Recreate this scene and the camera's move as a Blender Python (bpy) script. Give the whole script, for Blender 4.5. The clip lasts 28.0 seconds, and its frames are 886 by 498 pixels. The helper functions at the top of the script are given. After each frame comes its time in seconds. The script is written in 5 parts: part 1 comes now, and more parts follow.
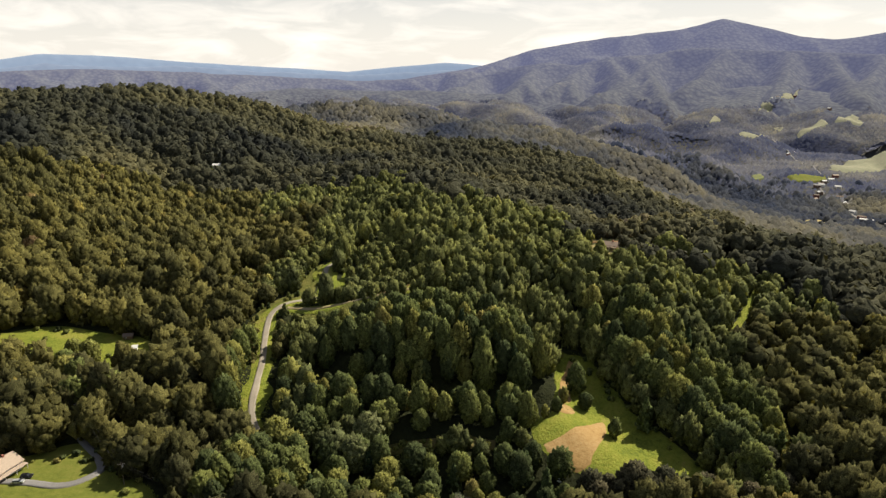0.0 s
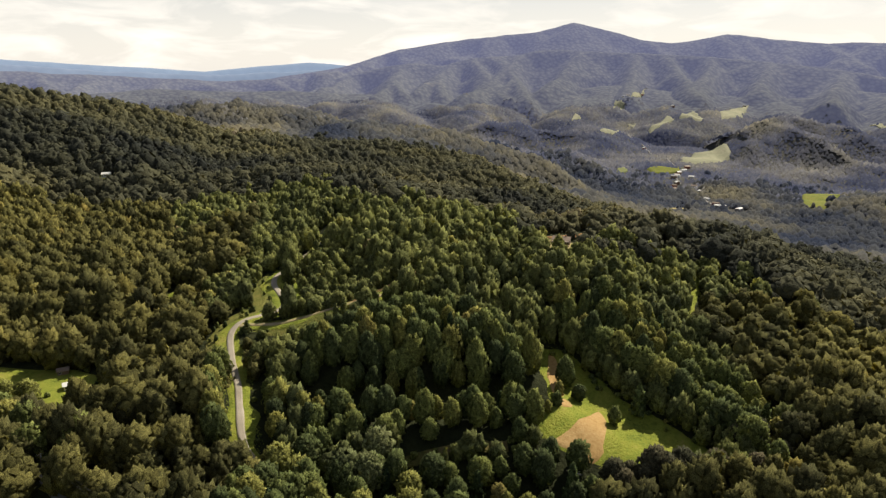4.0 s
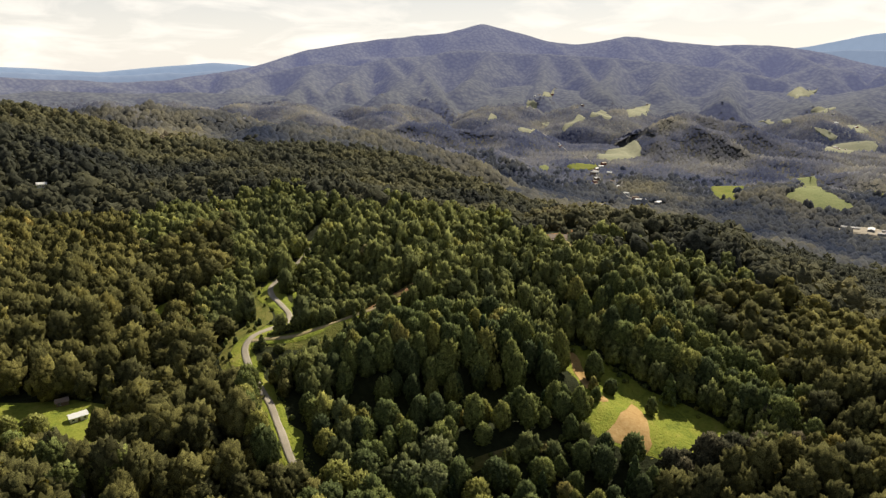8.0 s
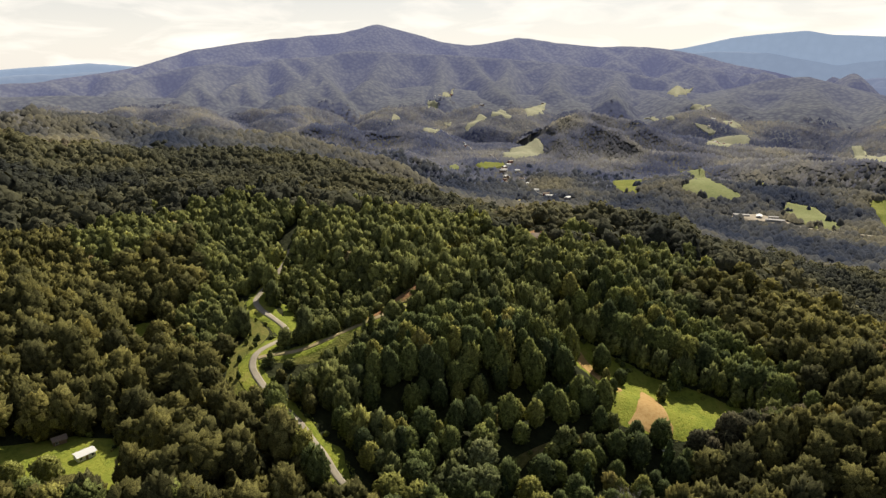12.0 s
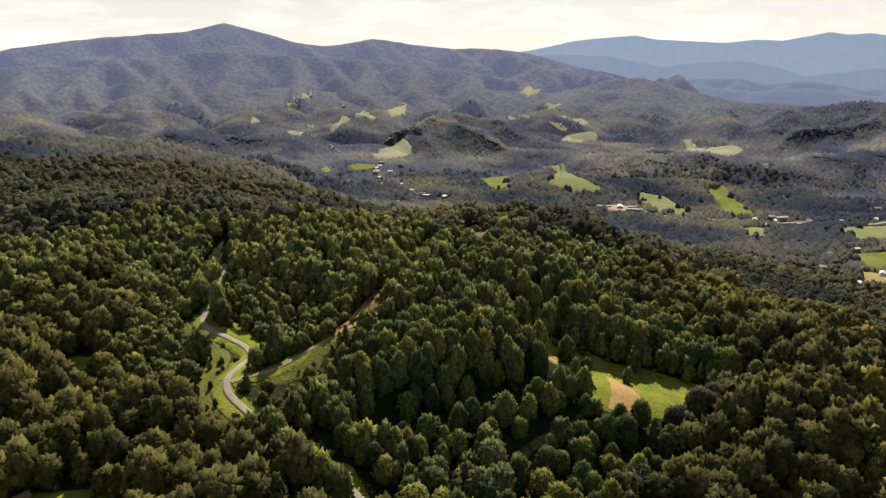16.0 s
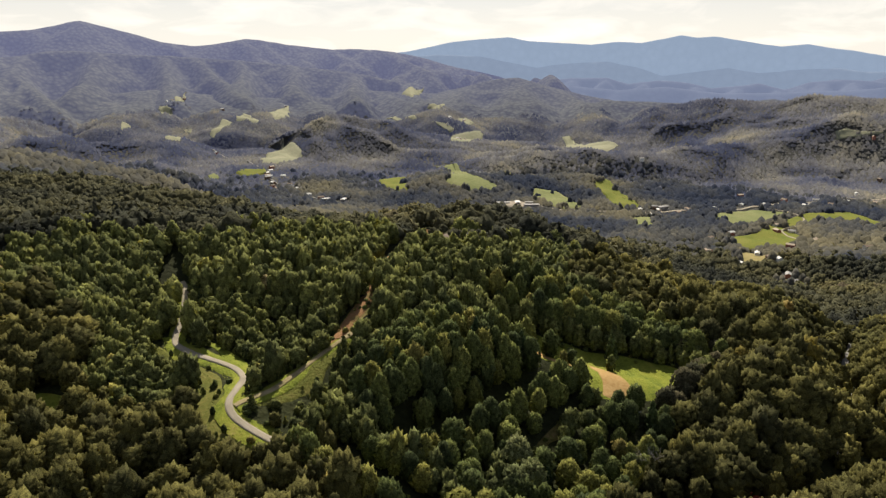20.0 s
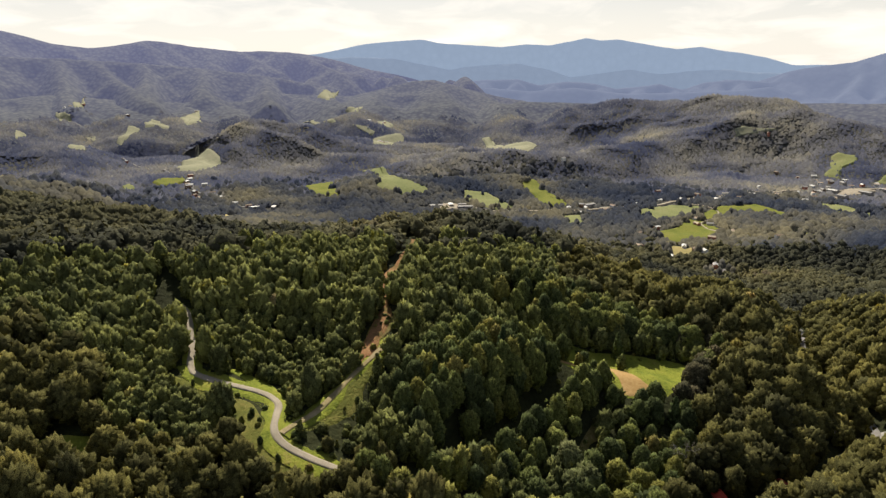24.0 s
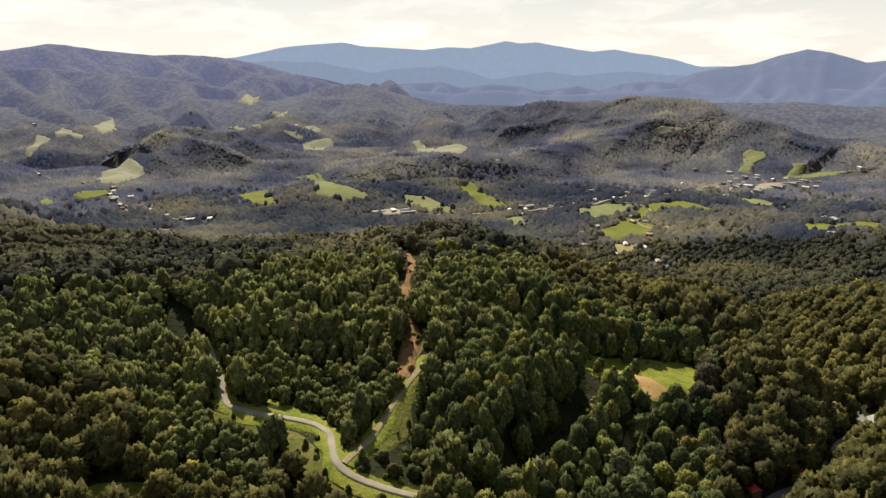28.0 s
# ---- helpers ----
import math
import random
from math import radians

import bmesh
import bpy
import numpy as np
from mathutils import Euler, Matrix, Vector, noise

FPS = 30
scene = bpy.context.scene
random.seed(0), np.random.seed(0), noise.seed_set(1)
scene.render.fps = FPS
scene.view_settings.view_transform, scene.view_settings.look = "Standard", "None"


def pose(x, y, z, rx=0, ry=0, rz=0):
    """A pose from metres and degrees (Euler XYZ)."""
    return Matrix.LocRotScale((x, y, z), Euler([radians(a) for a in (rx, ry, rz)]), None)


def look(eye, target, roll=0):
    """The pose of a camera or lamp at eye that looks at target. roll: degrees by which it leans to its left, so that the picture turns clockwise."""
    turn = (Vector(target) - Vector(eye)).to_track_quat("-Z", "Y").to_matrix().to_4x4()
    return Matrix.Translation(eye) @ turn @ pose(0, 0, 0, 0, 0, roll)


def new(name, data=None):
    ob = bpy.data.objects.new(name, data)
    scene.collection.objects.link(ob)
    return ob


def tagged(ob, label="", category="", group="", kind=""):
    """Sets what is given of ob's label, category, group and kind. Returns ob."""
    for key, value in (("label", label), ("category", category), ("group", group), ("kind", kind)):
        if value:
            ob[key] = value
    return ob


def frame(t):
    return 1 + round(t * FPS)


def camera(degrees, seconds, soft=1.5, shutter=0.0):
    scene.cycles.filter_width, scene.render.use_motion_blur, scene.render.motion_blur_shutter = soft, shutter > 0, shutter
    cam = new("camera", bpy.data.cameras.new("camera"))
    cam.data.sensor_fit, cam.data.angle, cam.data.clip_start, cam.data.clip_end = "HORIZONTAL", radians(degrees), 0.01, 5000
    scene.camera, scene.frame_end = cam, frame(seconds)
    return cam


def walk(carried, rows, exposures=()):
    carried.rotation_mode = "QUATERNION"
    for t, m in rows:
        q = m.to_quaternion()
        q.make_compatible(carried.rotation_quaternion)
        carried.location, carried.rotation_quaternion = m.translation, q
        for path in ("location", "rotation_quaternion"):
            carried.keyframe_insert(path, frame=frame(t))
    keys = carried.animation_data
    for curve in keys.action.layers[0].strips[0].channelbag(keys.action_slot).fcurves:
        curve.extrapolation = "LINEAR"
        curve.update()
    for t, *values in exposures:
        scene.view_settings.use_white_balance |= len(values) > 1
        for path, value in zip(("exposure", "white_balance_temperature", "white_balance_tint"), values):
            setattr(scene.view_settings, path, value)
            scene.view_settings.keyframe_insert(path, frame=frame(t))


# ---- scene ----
cam = camera(69.0, 28.0, 1.4)
METRES, EYE, TILT, LEAN, TURN = 400.0, 150.0, -15.5, 0.2, 0.0
ROWS = [
    (0.0, 0.0, 0.0, 0.0, 0.0, 0.0, 0.0),
    (0.5, -0.0178, 0.0024, 0.0006, -1.53, 0.01, 0.38),
    (1.0, -0.0351, 0.0053, 0.0013, -3.19, -0.01, 0.8),
    (1.5, -0.0531, 0.0088, 0.0021, -4.85, -0.04, 1.22),
    (2.0, -0.0707, 0.0122, 0.0029, -6.33, -0.08, 1.58),
    (2.5, -0.0886, 0.0157, 0.0038, -7.73, -0.14, 1.97),
    (3.0, -0.1061, 0.0196, 0.0047, -9.09, -0.18, 2.35),
    (3.5, -0.1237, 0.0242, 0.0058, -10.43, -0.23, 2.72),
    (4.0, -0.1407, 0.0293, 0.0072, -11.73, -0.3, 3.08),
    (4.5, -0.158, 0.035, 0.0086, -13.28, -0.39, 3.46),
    (6.5, -0.2262, 0.0589, 0.0154, -17.62, -0.69, 4.62),
    (7.0, -0.2431, 0.0648, 0.0171, -18.25, -0.73, 4.8),
    (7.5, -0.2602, 0.071, 0.0189, -18.93, -0.77, 5.01),
    (8.0, -0.2769, 0.077, 0.021, -19.74, -0.85, 5.24),
    (8.5, -0.2938, 0.0833, 0.0234, -20.86, -0.96, 5.54),
    (9.0, -0.31, 0.0898, 0.0257, -21.98, -1.07, 5.83),
    (9.5, -0.3264, 0.0968, 0.0281, -23.09, -1.18, 6.14),
    (10.0, -0.3423, 0.1038, 0.0305, -24.15, -1.29, 6.43),
    (10.5, -0.3586, 0.1113, 0.0331, -25.29, -1.41, 6.73),
    (11.0, -0.3743, 0.119, 0.0357, -26.41, -1.55, 7.02),
    (11.5, -0.3902, 0.1271, 0.0386, -27.55, -1.69, 7.31),
    (12.0, -0.4055, 0.1352, 0.0414, -29.02, -1.87, 7.67),
    (12.5, -0.421, 0.144, 0.0445, -30.74, -2.06, 8.07),
    (14.5, -0.4794, 0.1832, 0.0573, -37.04, -3.01, 9.45),
    (15.0, -0.4931, 0.1936, 0.0608, -38.63, -3.27, 9.78),
    (15.5, -0.5066, 0.2046, 0.0644, -40.16, -3.53, 10.11),
    (16.0, -0.5196, 0.2157, 0.0681, -41.8, -3.82, 10.45),
    (16.5, -0.5318, 0.2268, 0.0718, -43.37, -4.1, 10.81),
    (17.0, -0.5442, 0.2388, 0.0756, -44.75, -4.34, 11.07),
    (17.5, -0.5566, 0.251, 0.0796, -46.02, -4.59, 11.33),
    (18.0, -0.5684, 0.2631, 0.0835, -47.27, -4.83, 11.58),
    (18.5, -0.5804, 0.2759, 0.0876, -48.57, -5.09, 11.82),
    (19.0, -0.5916, 0.2887, 0.0917, -49.89, -5.36, 12.09),
    (19.5, -0.6028, 0.302, 0.096, -51.45, -5.7, 12.37),
    (20.0, -0.6134, 0.3153, 0.1002, -52.72, -5.97, 12.6),
    (20.5, -0.624, 0.329, 0.105, -53.64, -6.18, 12.77),
    (21.0, -0.6341, 0.3425, 0.1103, -54.37, -6.34, 12.93),
    (21.5, -0.6442, 0.3563, 0.1158, -55.12, -6.49, 13.07),
    (23.5, -0.6817, 0.4116, 0.1406, -59.81, -7.5, 13.85),
    (24.0, -0.6901, 0.4257, 0.1472, -60.86, -7.74, 14.01),
    (24.5, -0.6985, 0.44, 0.1539, -61.9, -7.97, 14.17),
    (25.0, -0.7065, 0.4542, 0.1605, -62.88, -8.19, 14.33),
    (25.5, -0.7145, 0.4687, 0.1676, -63.58, -8.36, 14.46),
    (26.0, -0.7222, 0.4829, 0.1747, -64.25, -8.51, 14.58),
    (26.5, -0.73, 0.4975, 0.1822, -64.95, -8.68, 14.7),
    (27.0, -0.7372, 0.5117, 0.1897, -65.94, -8.92, 14.86),
    (27.5, -0.7444, 0.5262, 0.1975, -67.12, -9.21, 15.03),
    (28.0, -0.7511, 0.5405, 0.2052, -68.25, -9.48, 15.18),
]
walk(cam, [(t, pose(0, 0, EYE, TILT, LEAN, TURN) @ pose(METRES * x, METRES * y, METRES * z, 90 + pitch, roll, yaw)) for t, x, y, z, yaw, pitch, roll in ROWS])

# ---- world, sun ----
SUN_BEARING, SUN_HEIGHT = 52.0, 47.0      # degrees clockwise from +y, and above the horizon
world = bpy.data.worlds.new("sky")
scene.world = world
world.use_nodes = True
wn, wl = world.node_tree.nodes, world.node_tree.links
wn.clear()
sky = wn.new("ShaderNodeTexSky")
sky.sky_type, sky.sun_disc = "NISHITA", False
sky.sun_elevation, sky.sun_rotation = radians(SUN_HEIGHT), radians(SUN_BEARING)
sky.altitude, sky.air_density, sky.dust_density, sky.ozone_density = 900, 1.0, 2.2, 1.0
heaven = wn.new("ShaderNodeTexCoord")
squash = wn.new("ShaderNodeMapping")
squash.inputs["Scale"].default_value = (1.6, 1.6, 6.5)
wl.new(heaven.outputs["Generated"], squash.inputs["Vector"])
puffs = wn.new("ShaderNodeTexNoise")
puffs.inputs["Scale"].default_value, puffs.inputs["Detail"].default_value, puffs.inputs["Roughness"].default_value = 5.0, 6.0, 0.55
puffs.inputs["Distortion"].default_value = 0.5
wl.new(squash.outputs["Vector"], puffs.inputs["Vector"])
cover = wn.new("ShaderNodeMapRange")
cover.inputs["From Min"].default_value, cover.inputs["From Max"].default_value = 0.46, 0.72
wl.new(puffs.outputs["Fac"], cover.inputs["Value"])
mixed = wn.new("ShaderNodeMix")
mixed.data_type = "RGBA"
mixed.inputs["B"].default_value = (18.9, 17.7, 15.9, 1)
# bright summer haze that thins with height
height = wn.new("ShaderNodeSeparateXYZ")
wl.new(heaven.outputs["Generated"], height.inputs[0])
veil = wn.new("ShaderNodeMapRange")
veil.inputs["From Min"].default_value, veil.inputs["From Max"].default_value = 0.30, 0.0
veil.inputs["To Min"].default_value, veil.inputs["To Max"].default_value = 0.03, 0.73
veil.interpolation_type = "SMOOTHSTEP"
wl.new(height.outputs["Z"], veil.inputs["Value"])
both = wn.new("ShaderNodeMath")
both.operation, both.use_clamp = "MULTIPLY_ADD", True
both.inputs[1].default_value = 0.34
wl.new(cover.outputs["Result"], both.inputs[0])
wl.new(veil.outputs["Result"], both.inputs[2])
wl.new(both.outputs[0], mixed.inputs["Factor"])
wl.new(sky.outputs["Color"], mixed.inputs["A"])
glow = wn.new("ShaderNodeBackground")
glow.inputs["Strength"].default_value = 0.05
wl.new(mixed.outputs["Result"], glow.inputs["Color"])
out = wn.new("ShaderNodeOutputWorld")
wl.new(glow.outputs["Background"], out.inputs["Surface"])

sun = new("sun", bpy.data.lights.new("sun", "SUN"))
sun.data.energy, sun.data.angle, sun.data.color = 5.0, radians(0.55), (1.0, 0.91, 0.74)
sun.matrix_world = look((0, 0, 0), (-math.sin(radians(SUN_BEARING)) * math.cos(radians(SUN_HEIGHT)), -math.cos(radians(SUN_BEARING)) * math.cos(radians(SUN_HEIGHT)), -math.sin(radians(SUN_HEIGHT))))
sun.location = (900, 600, 1200)
scene.view_settings.exposure = 0.35

# ---- materials ----
def blank(name):
    m = bpy.data.materials.new(name)
    m.use_nodes = True
    n, l = m.node_tree.nodes, m.node_tree.links
    n.clear()
    end = n.new("ShaderNodeOutputMaterial")
    return m, n, l, end


def ramp_node(n, stops):
    r = n.new("ShaderNodeValToRGB")
    while len(r.color_ramp.elements) < len(stops):
        r.color_ramp.elements.new(0.5)
    for e, (pos, col) in zip(r.color_ramp.elements, stops):
        e.position, e.color = pos, (*col, 1)
    return r


def noise_node(n, l, where, scale, detail=4.0, rough=0.55):
    t = n.new("ShaderNodeTexNoise")
    t.inputs["Scale"].default_value, t.inputs["Detail"].default_value, t.inputs["Roughness"].default_value = scale, detail, rough
    l.new(where, t.inputs["Vector"])
    return t


def blend(n, l, factor, a, b, mode="MIX"):
    m = n.new("ShaderNodeMix")
    m.data_type, m.blend_type = "RGBA", mode
    for socket, value in (("Factor", factor), ("A", a), ("B", b)):
        if isinstance(value, (int, float)):
            m.inputs[socket].default_value = value
        elif isinstance(value, tuple):
            m.inputs[socket].default_value = (*value, 1)
        else:
            l.new(value, m.inputs[socket])
    return m.outputs["Result"]


def leaf_material(name, stops, per_object, shine=0.33, clump=0.46, spray=0.36, fleck=0.08, gloss=0.02, rough=0.8):
    """Foliage: tree-to-tree tints from a ramp, clump-to-clump variation, light that shines through the leaves."""
    m, n, l, end = blank(name)
    if per_object:
        tint = n.new("ShaderNodeObjectInfo").outputs["Random"]
    else:
        a = n.new("ShaderNodeAttribute")
        a.attribute_name = "tint"
        tint = a.outputs["Fac"]
    ramp = ramp_node(n, stops)
    l.new(tint, ramp.inputs["Fac"])
    geo = n.new("ShaderNodeNewGeometry")
    vary = n.new("ShaderNodeMapRange")
    vary.inputs["To Min"].default_value, vary.inputs["To Max"].default_value = 1 - clump, 1 + clump
    l.new(geo.outputs["Random Per Island"], vary.inputs["Value"])
    scaled = n.new("ShaderNodeVectorMath")
    scaled.operation = "SCALE"
    l.new(ramp.outputs["Color"], scaled.inputs[0])
    l.new(vary.outputs["Result"], scaled.inputs["Scale"])
    sprays = noise_node(n, l, n.new("ShaderNodeTexCoord").outputs["Object"], 1 / spray, 4.0, 0.65)
    flecks = ramp_node(n, [(0.34, (fleck, fleck, fleck)), (0.66, (2 - fleck, 2 - fleck, 2 - fleck))])
    l.new(sprays.outputs["Fac"], flecks.inputs["Fac"])
    colour = blend(n, l, 1.0, scaled.outputs["Vector"], flecks.outputs["Color"], "MULTIPLY")
    relief = n.new("ShaderNodeBump")
    relief.inputs["Strength"].default_value, relief.inputs["Distance"].default_value = rough, spray * 0.7
    l.new(sprays.outputs["Fac"], relief.inputs["Height"])
    b = n.new("ShaderNodeBsdfPrincipled")
    b.inputs["Roughness"].default_value, b.inputs["Specular IOR Level"].default_value = 0.7, gloss
    l.new(colour, b.inputs["Base Color"])
    l.new(relief.outputs["Normal"], b.inputs["Normal"])
    t = n.new("ShaderNodeBsdfTranslucent")
    warm = blend(n, l, 1.0, colour, (1.5, 1.35, 0.6), "MULTIPLY")
    l.new(warm, t.inputs["Color"])
    mix = n.new("ShaderNodeMixShader")
    mix.inputs["Fac"].default_value = shine
    l.new(b.outputs["BSDF"], mix.inputs[1])
    l.new(t.outputs["BSDF"], mix.inputs[2])
    l.new(mix.outputs["Shader"], end.inputs["Surface"])
    return m


def ground_material(name, stops, fine, coarse, bump=0.4, bump_scale=1.2, rough=0.95, extra=None):
    """Earth, grass, gravel or crops: two scales of colour variation and relief, in metres."""
    m, n, l, end = blank(name)
    where = n.new("ShaderNodeTexCoord").outputs["Object"]
    big, small = noise_node(n, l, where, 1 / coarse, 4), noise_node(n, l, where, 1 / fine, 5, 0.65)
    fac = n.new("ShaderNodeMath")
    fac.operation = "MULTIPLY_ADD"
    fac.inputs[1].default_value = 0.55
    l.new(big.outputs["Fac"], fac.inputs[0])
    half = n.new("ShaderNodeMath")
    half.operation, half.inputs[1].default_value = "MULTIPLY", 0.45
    l.new(small.outputs["Fac"], half.inputs[0])
    l.new(half.outputs[0], fac.inputs[2])
    ramp = ramp_node(n, stops)
    l.new(fac.outputs[0], ramp.inputs["Fac"])
    colour = ramp.outputs["Color"]
    if extra:
        colour = extra(n, l, where, colour)
    b = n.new("ShaderNodeBsdfPrincipled")
    b.inputs["Roughness"].default_value, b.inputs["Specular IOR Level"].default_value = rough, 0.1
    l.new(colour, b.inputs["Base Color"])
    relief = noise_node(n, l, where, 1 / bump_scale, 4, 0.6)
    bn = n.new("ShaderNodeBump")
    bn.inputs["Strength"].default_value, bn.inputs["Distance"].default_value = bump, bump_scale * 0.6
    l.new(relief.outputs["Fac"], bn.inputs["Height"])
    l.new(bn.outputs["Normal"], b.inputs["Normal"])
    l.new(b.outputs["BSDF"], end.inputs["Surface"])
    return m


def range_material(name, wood, glade, haze, haze_power, tree=24.0, relief=0.5, near_haze_power=None):
    """A far wooded range that glows a little: air haze put into emission."""
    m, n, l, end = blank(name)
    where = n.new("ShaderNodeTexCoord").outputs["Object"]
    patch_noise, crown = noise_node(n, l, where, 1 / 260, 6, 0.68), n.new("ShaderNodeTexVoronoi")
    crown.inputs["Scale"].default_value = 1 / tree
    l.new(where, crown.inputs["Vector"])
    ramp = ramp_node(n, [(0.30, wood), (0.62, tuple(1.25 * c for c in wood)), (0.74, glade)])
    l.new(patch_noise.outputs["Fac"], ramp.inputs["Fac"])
    # Bright crown centres, dark edges: shade between crowns put into the colour
    gap_shade = ramp_node(n, [(0.10, (1 + 0.6 * relief,) * 3), (0.75, (1 - 0.75 * relief,) * 3)])
    l.new(crown.outputs["Distance"], gap_shade.inputs["Fac"])
    colour = blend(n, l, 1.0, ramp.outputs["Color"], gap_shade.outputs["Color"], "MULTIPLY")
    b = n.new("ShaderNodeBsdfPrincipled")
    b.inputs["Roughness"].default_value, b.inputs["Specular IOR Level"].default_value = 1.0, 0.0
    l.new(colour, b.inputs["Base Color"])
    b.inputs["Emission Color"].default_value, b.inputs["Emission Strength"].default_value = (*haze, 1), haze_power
    if near_haze_power is not None:
        # Haze glow strengthens with distance from the origin
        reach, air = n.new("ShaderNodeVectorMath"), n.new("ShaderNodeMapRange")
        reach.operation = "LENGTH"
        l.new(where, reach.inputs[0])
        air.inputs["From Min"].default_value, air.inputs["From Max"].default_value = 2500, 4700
        air.inputs["To Min"].default_value, air.inputs["To Max"].default_value = near_haze_power, haze_power
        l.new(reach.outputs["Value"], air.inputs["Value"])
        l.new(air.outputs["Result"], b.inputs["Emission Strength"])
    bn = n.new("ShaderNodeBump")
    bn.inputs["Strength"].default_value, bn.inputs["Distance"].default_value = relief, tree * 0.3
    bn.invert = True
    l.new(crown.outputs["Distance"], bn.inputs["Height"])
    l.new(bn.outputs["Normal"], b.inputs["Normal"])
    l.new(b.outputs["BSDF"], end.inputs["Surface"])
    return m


def plain(name, colour, rough=0.7, metal=0.0, grain=0.0, size=0.5, bump=0.0):
    m, n, l, end = blank(name)
    where = n.new("ShaderNodeTexCoord").outputs["Object"]
    t = noise_node(n, l, where, 1 / size, 4)
    spread = ramp_node(n, [(0.3, tuple(c * (1 - grain) for c in colour)), (0.7, tuple(min(1, c * (1 + grain)) for c in colour))])
    l.new(t.outputs["Fac"], spread.inputs["Fac"])
    b = n.new("ShaderNodeBsdfPrincipled")
    b.inputs["Roughness"].default_value, b.inputs["Metallic"].default_value = rough, metal
    l.new(spread.outputs["Color"], b.inputs["Base Color"])
    if bump:
        bn = n.new("ShaderNodeBump")
        bn.inputs["Strength"].default_value, bn.inputs["Distance"].default_value = bump, size * 0.3
        l.new(t.outputs["Fac"], bn.inputs["Height"])
        l.new(bn.outputs["Normal"], b.inputs["Normal"])
    l.new(b.outputs["BSDF"], end.inputs["Surface"])
    return m


BROADLEAF = [(0.0, (0.062, 0.067, 0.026)), (0.25, (0.1, 0.104, 0.032)), (0.5, (0.148, 0.147, 0.039)), (0.72, (0.202, 0.192, 0.046)), (0.88, (0.252, 0.228, 0.052)), (0.97, (0.266, 0.226, 0.058)), (1.0, (0.236, 0.182, 0.074))]
SUMMER = [(0.0, (0.06, 0.075, 0.034)), (0.4, (0.106, 0.127, 0.045)), (0.75, (0.156, 0.172, 0.052)), (0.95, (0.212, 0.206, 0.058)), (1.0, (0.222, 0.19, 0.066))]
# Darker than the near woods, with some haze blue put into the colour
HILL_HAZED = [(0.0, (0.03, 0.033, 0.029)), (0.25, (0.05, 0.052, 0.037)), (0.5, (0.076, 0.075, 0.045)), (0.75, (0.106, 0.1, 0.052)), (0.92, (0.138, 0.123, 0.058)), (1.0, (0.12, 0.1, 0.068))]
# Haze put into the colours: low stops shadow blue, high stops sunlit olive
VALLEY_HAZED = [(0.0, (0.03, 0.037, 0.058)), (0.3, (0.056, 0.061, 0.073)), (0.6, (0.094, 0.092, 0.083)), (0.85, (0.128, 0.119, 0.088)), (1.0, (0.16, 0.143, 0.095))]
# The same for the far woods, with more haze blue in it
FAR_HAZED = [(0.0, (0.052, 0.06, 0.1)), (0.3, (0.089, 0.094, 0.126)), (0.6, (0.132, 0.131, 0.14)), (0.85, (0.17, 0.162, 0.145)), (1.0, (0.202, 0.187, 0.148))]
NEEDLE = [(0.0, (0.032, 0.050, 0.024)), (0.5, (0.054, 0.074, 0.030)), (1.0, (0.086, 0.105, 0.036))]
OLDER = [(p, (1.01 * c[0], 0.93 * c[1], 1.15 * c[2])) for p, c in BROADLEAF]
leaves_wood = leaf_material("leaves_wood", OLDER, False)
YOUNGER = [(p, (1.20 * c[0], 1.27 * c[1], 1.55 * c[2])) for p, c in BROADLEAF]
leaves_knoll = leaf_material("leaves_knoll", YOUNGER, False)
hazed_hill_leaves = leaf_material("hazed_hill_leaves", HILL_HAZED, False, 0.10, 0.16, 2.5, 0.75)
leaves_tree = leaf_material("leaves_tree", SUMMER, True)
leaves_weed = leaf_material("leaves_weed", [(0.0, (0.11, 0.138, 0.024)), (0.5, (0.18, 0.195, 0.034)), (0.8, (0.26, 0.235, 0.05)), (1.0, (0.22, 0.16, 0.08))], False, 0.2)
leaves_pale = leaf_material("leaves_pale", [(0.0, (0.115, 0.130, 0.058)), (0.5, (0.150, 0.165, 0.072)), (1.0, (0.185, 0.195, 0.09))], True)
leaves_dusk = leaf_material("leaves_dusk", [(0.0, (0.040, 0.042, 0.026)), (0.6, (0.062, 0.058, 0.034)), (1.0, (0.085, 0.074, 0.044))], True, 0.16)
needles_tree = leaf_material("needles_tree", NEEDLE, True, 0.12)
# Leaf materials with the air's haze in their base colour
hazed_valley_leaves = leaf_material("hazed_valley_leaves", VALLEY_HAZED, False, 0.0, 0.12, 5.0, 0.8, 0.0, 0.2)
hazed_far_leaves = leaf_material("hazed_far_leaves", FAR_HAZED, False, 0.0, 0.1, 8.0, 0.8, 0.0, 0.2)
grey_bark = plain("grey_bark", (0.30, 0.27, 0.24), 0.95, 0, 0.25, 0.3, 0.4)
bark = plain("bark", (0.10, 0.075, 0.055), 0.95, 0, 0.35, 0.3, 0.6)
# Floor colour darkened to deepen the shade between crowns
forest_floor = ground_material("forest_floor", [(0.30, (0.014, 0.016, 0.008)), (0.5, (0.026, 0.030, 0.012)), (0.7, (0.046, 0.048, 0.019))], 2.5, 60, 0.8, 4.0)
# Ground under far woods, its colour greyed with their haze
hazed_undergrowth = ground_material("hazed_undergrowth", [(0.30, (0.050, 0.051, 0.052)), (0.5, (0.072, 0.071, 0.066)), (0.7, (0.10, 0.094, 0.076))], 6.0, 120, 0.5, 6.0)
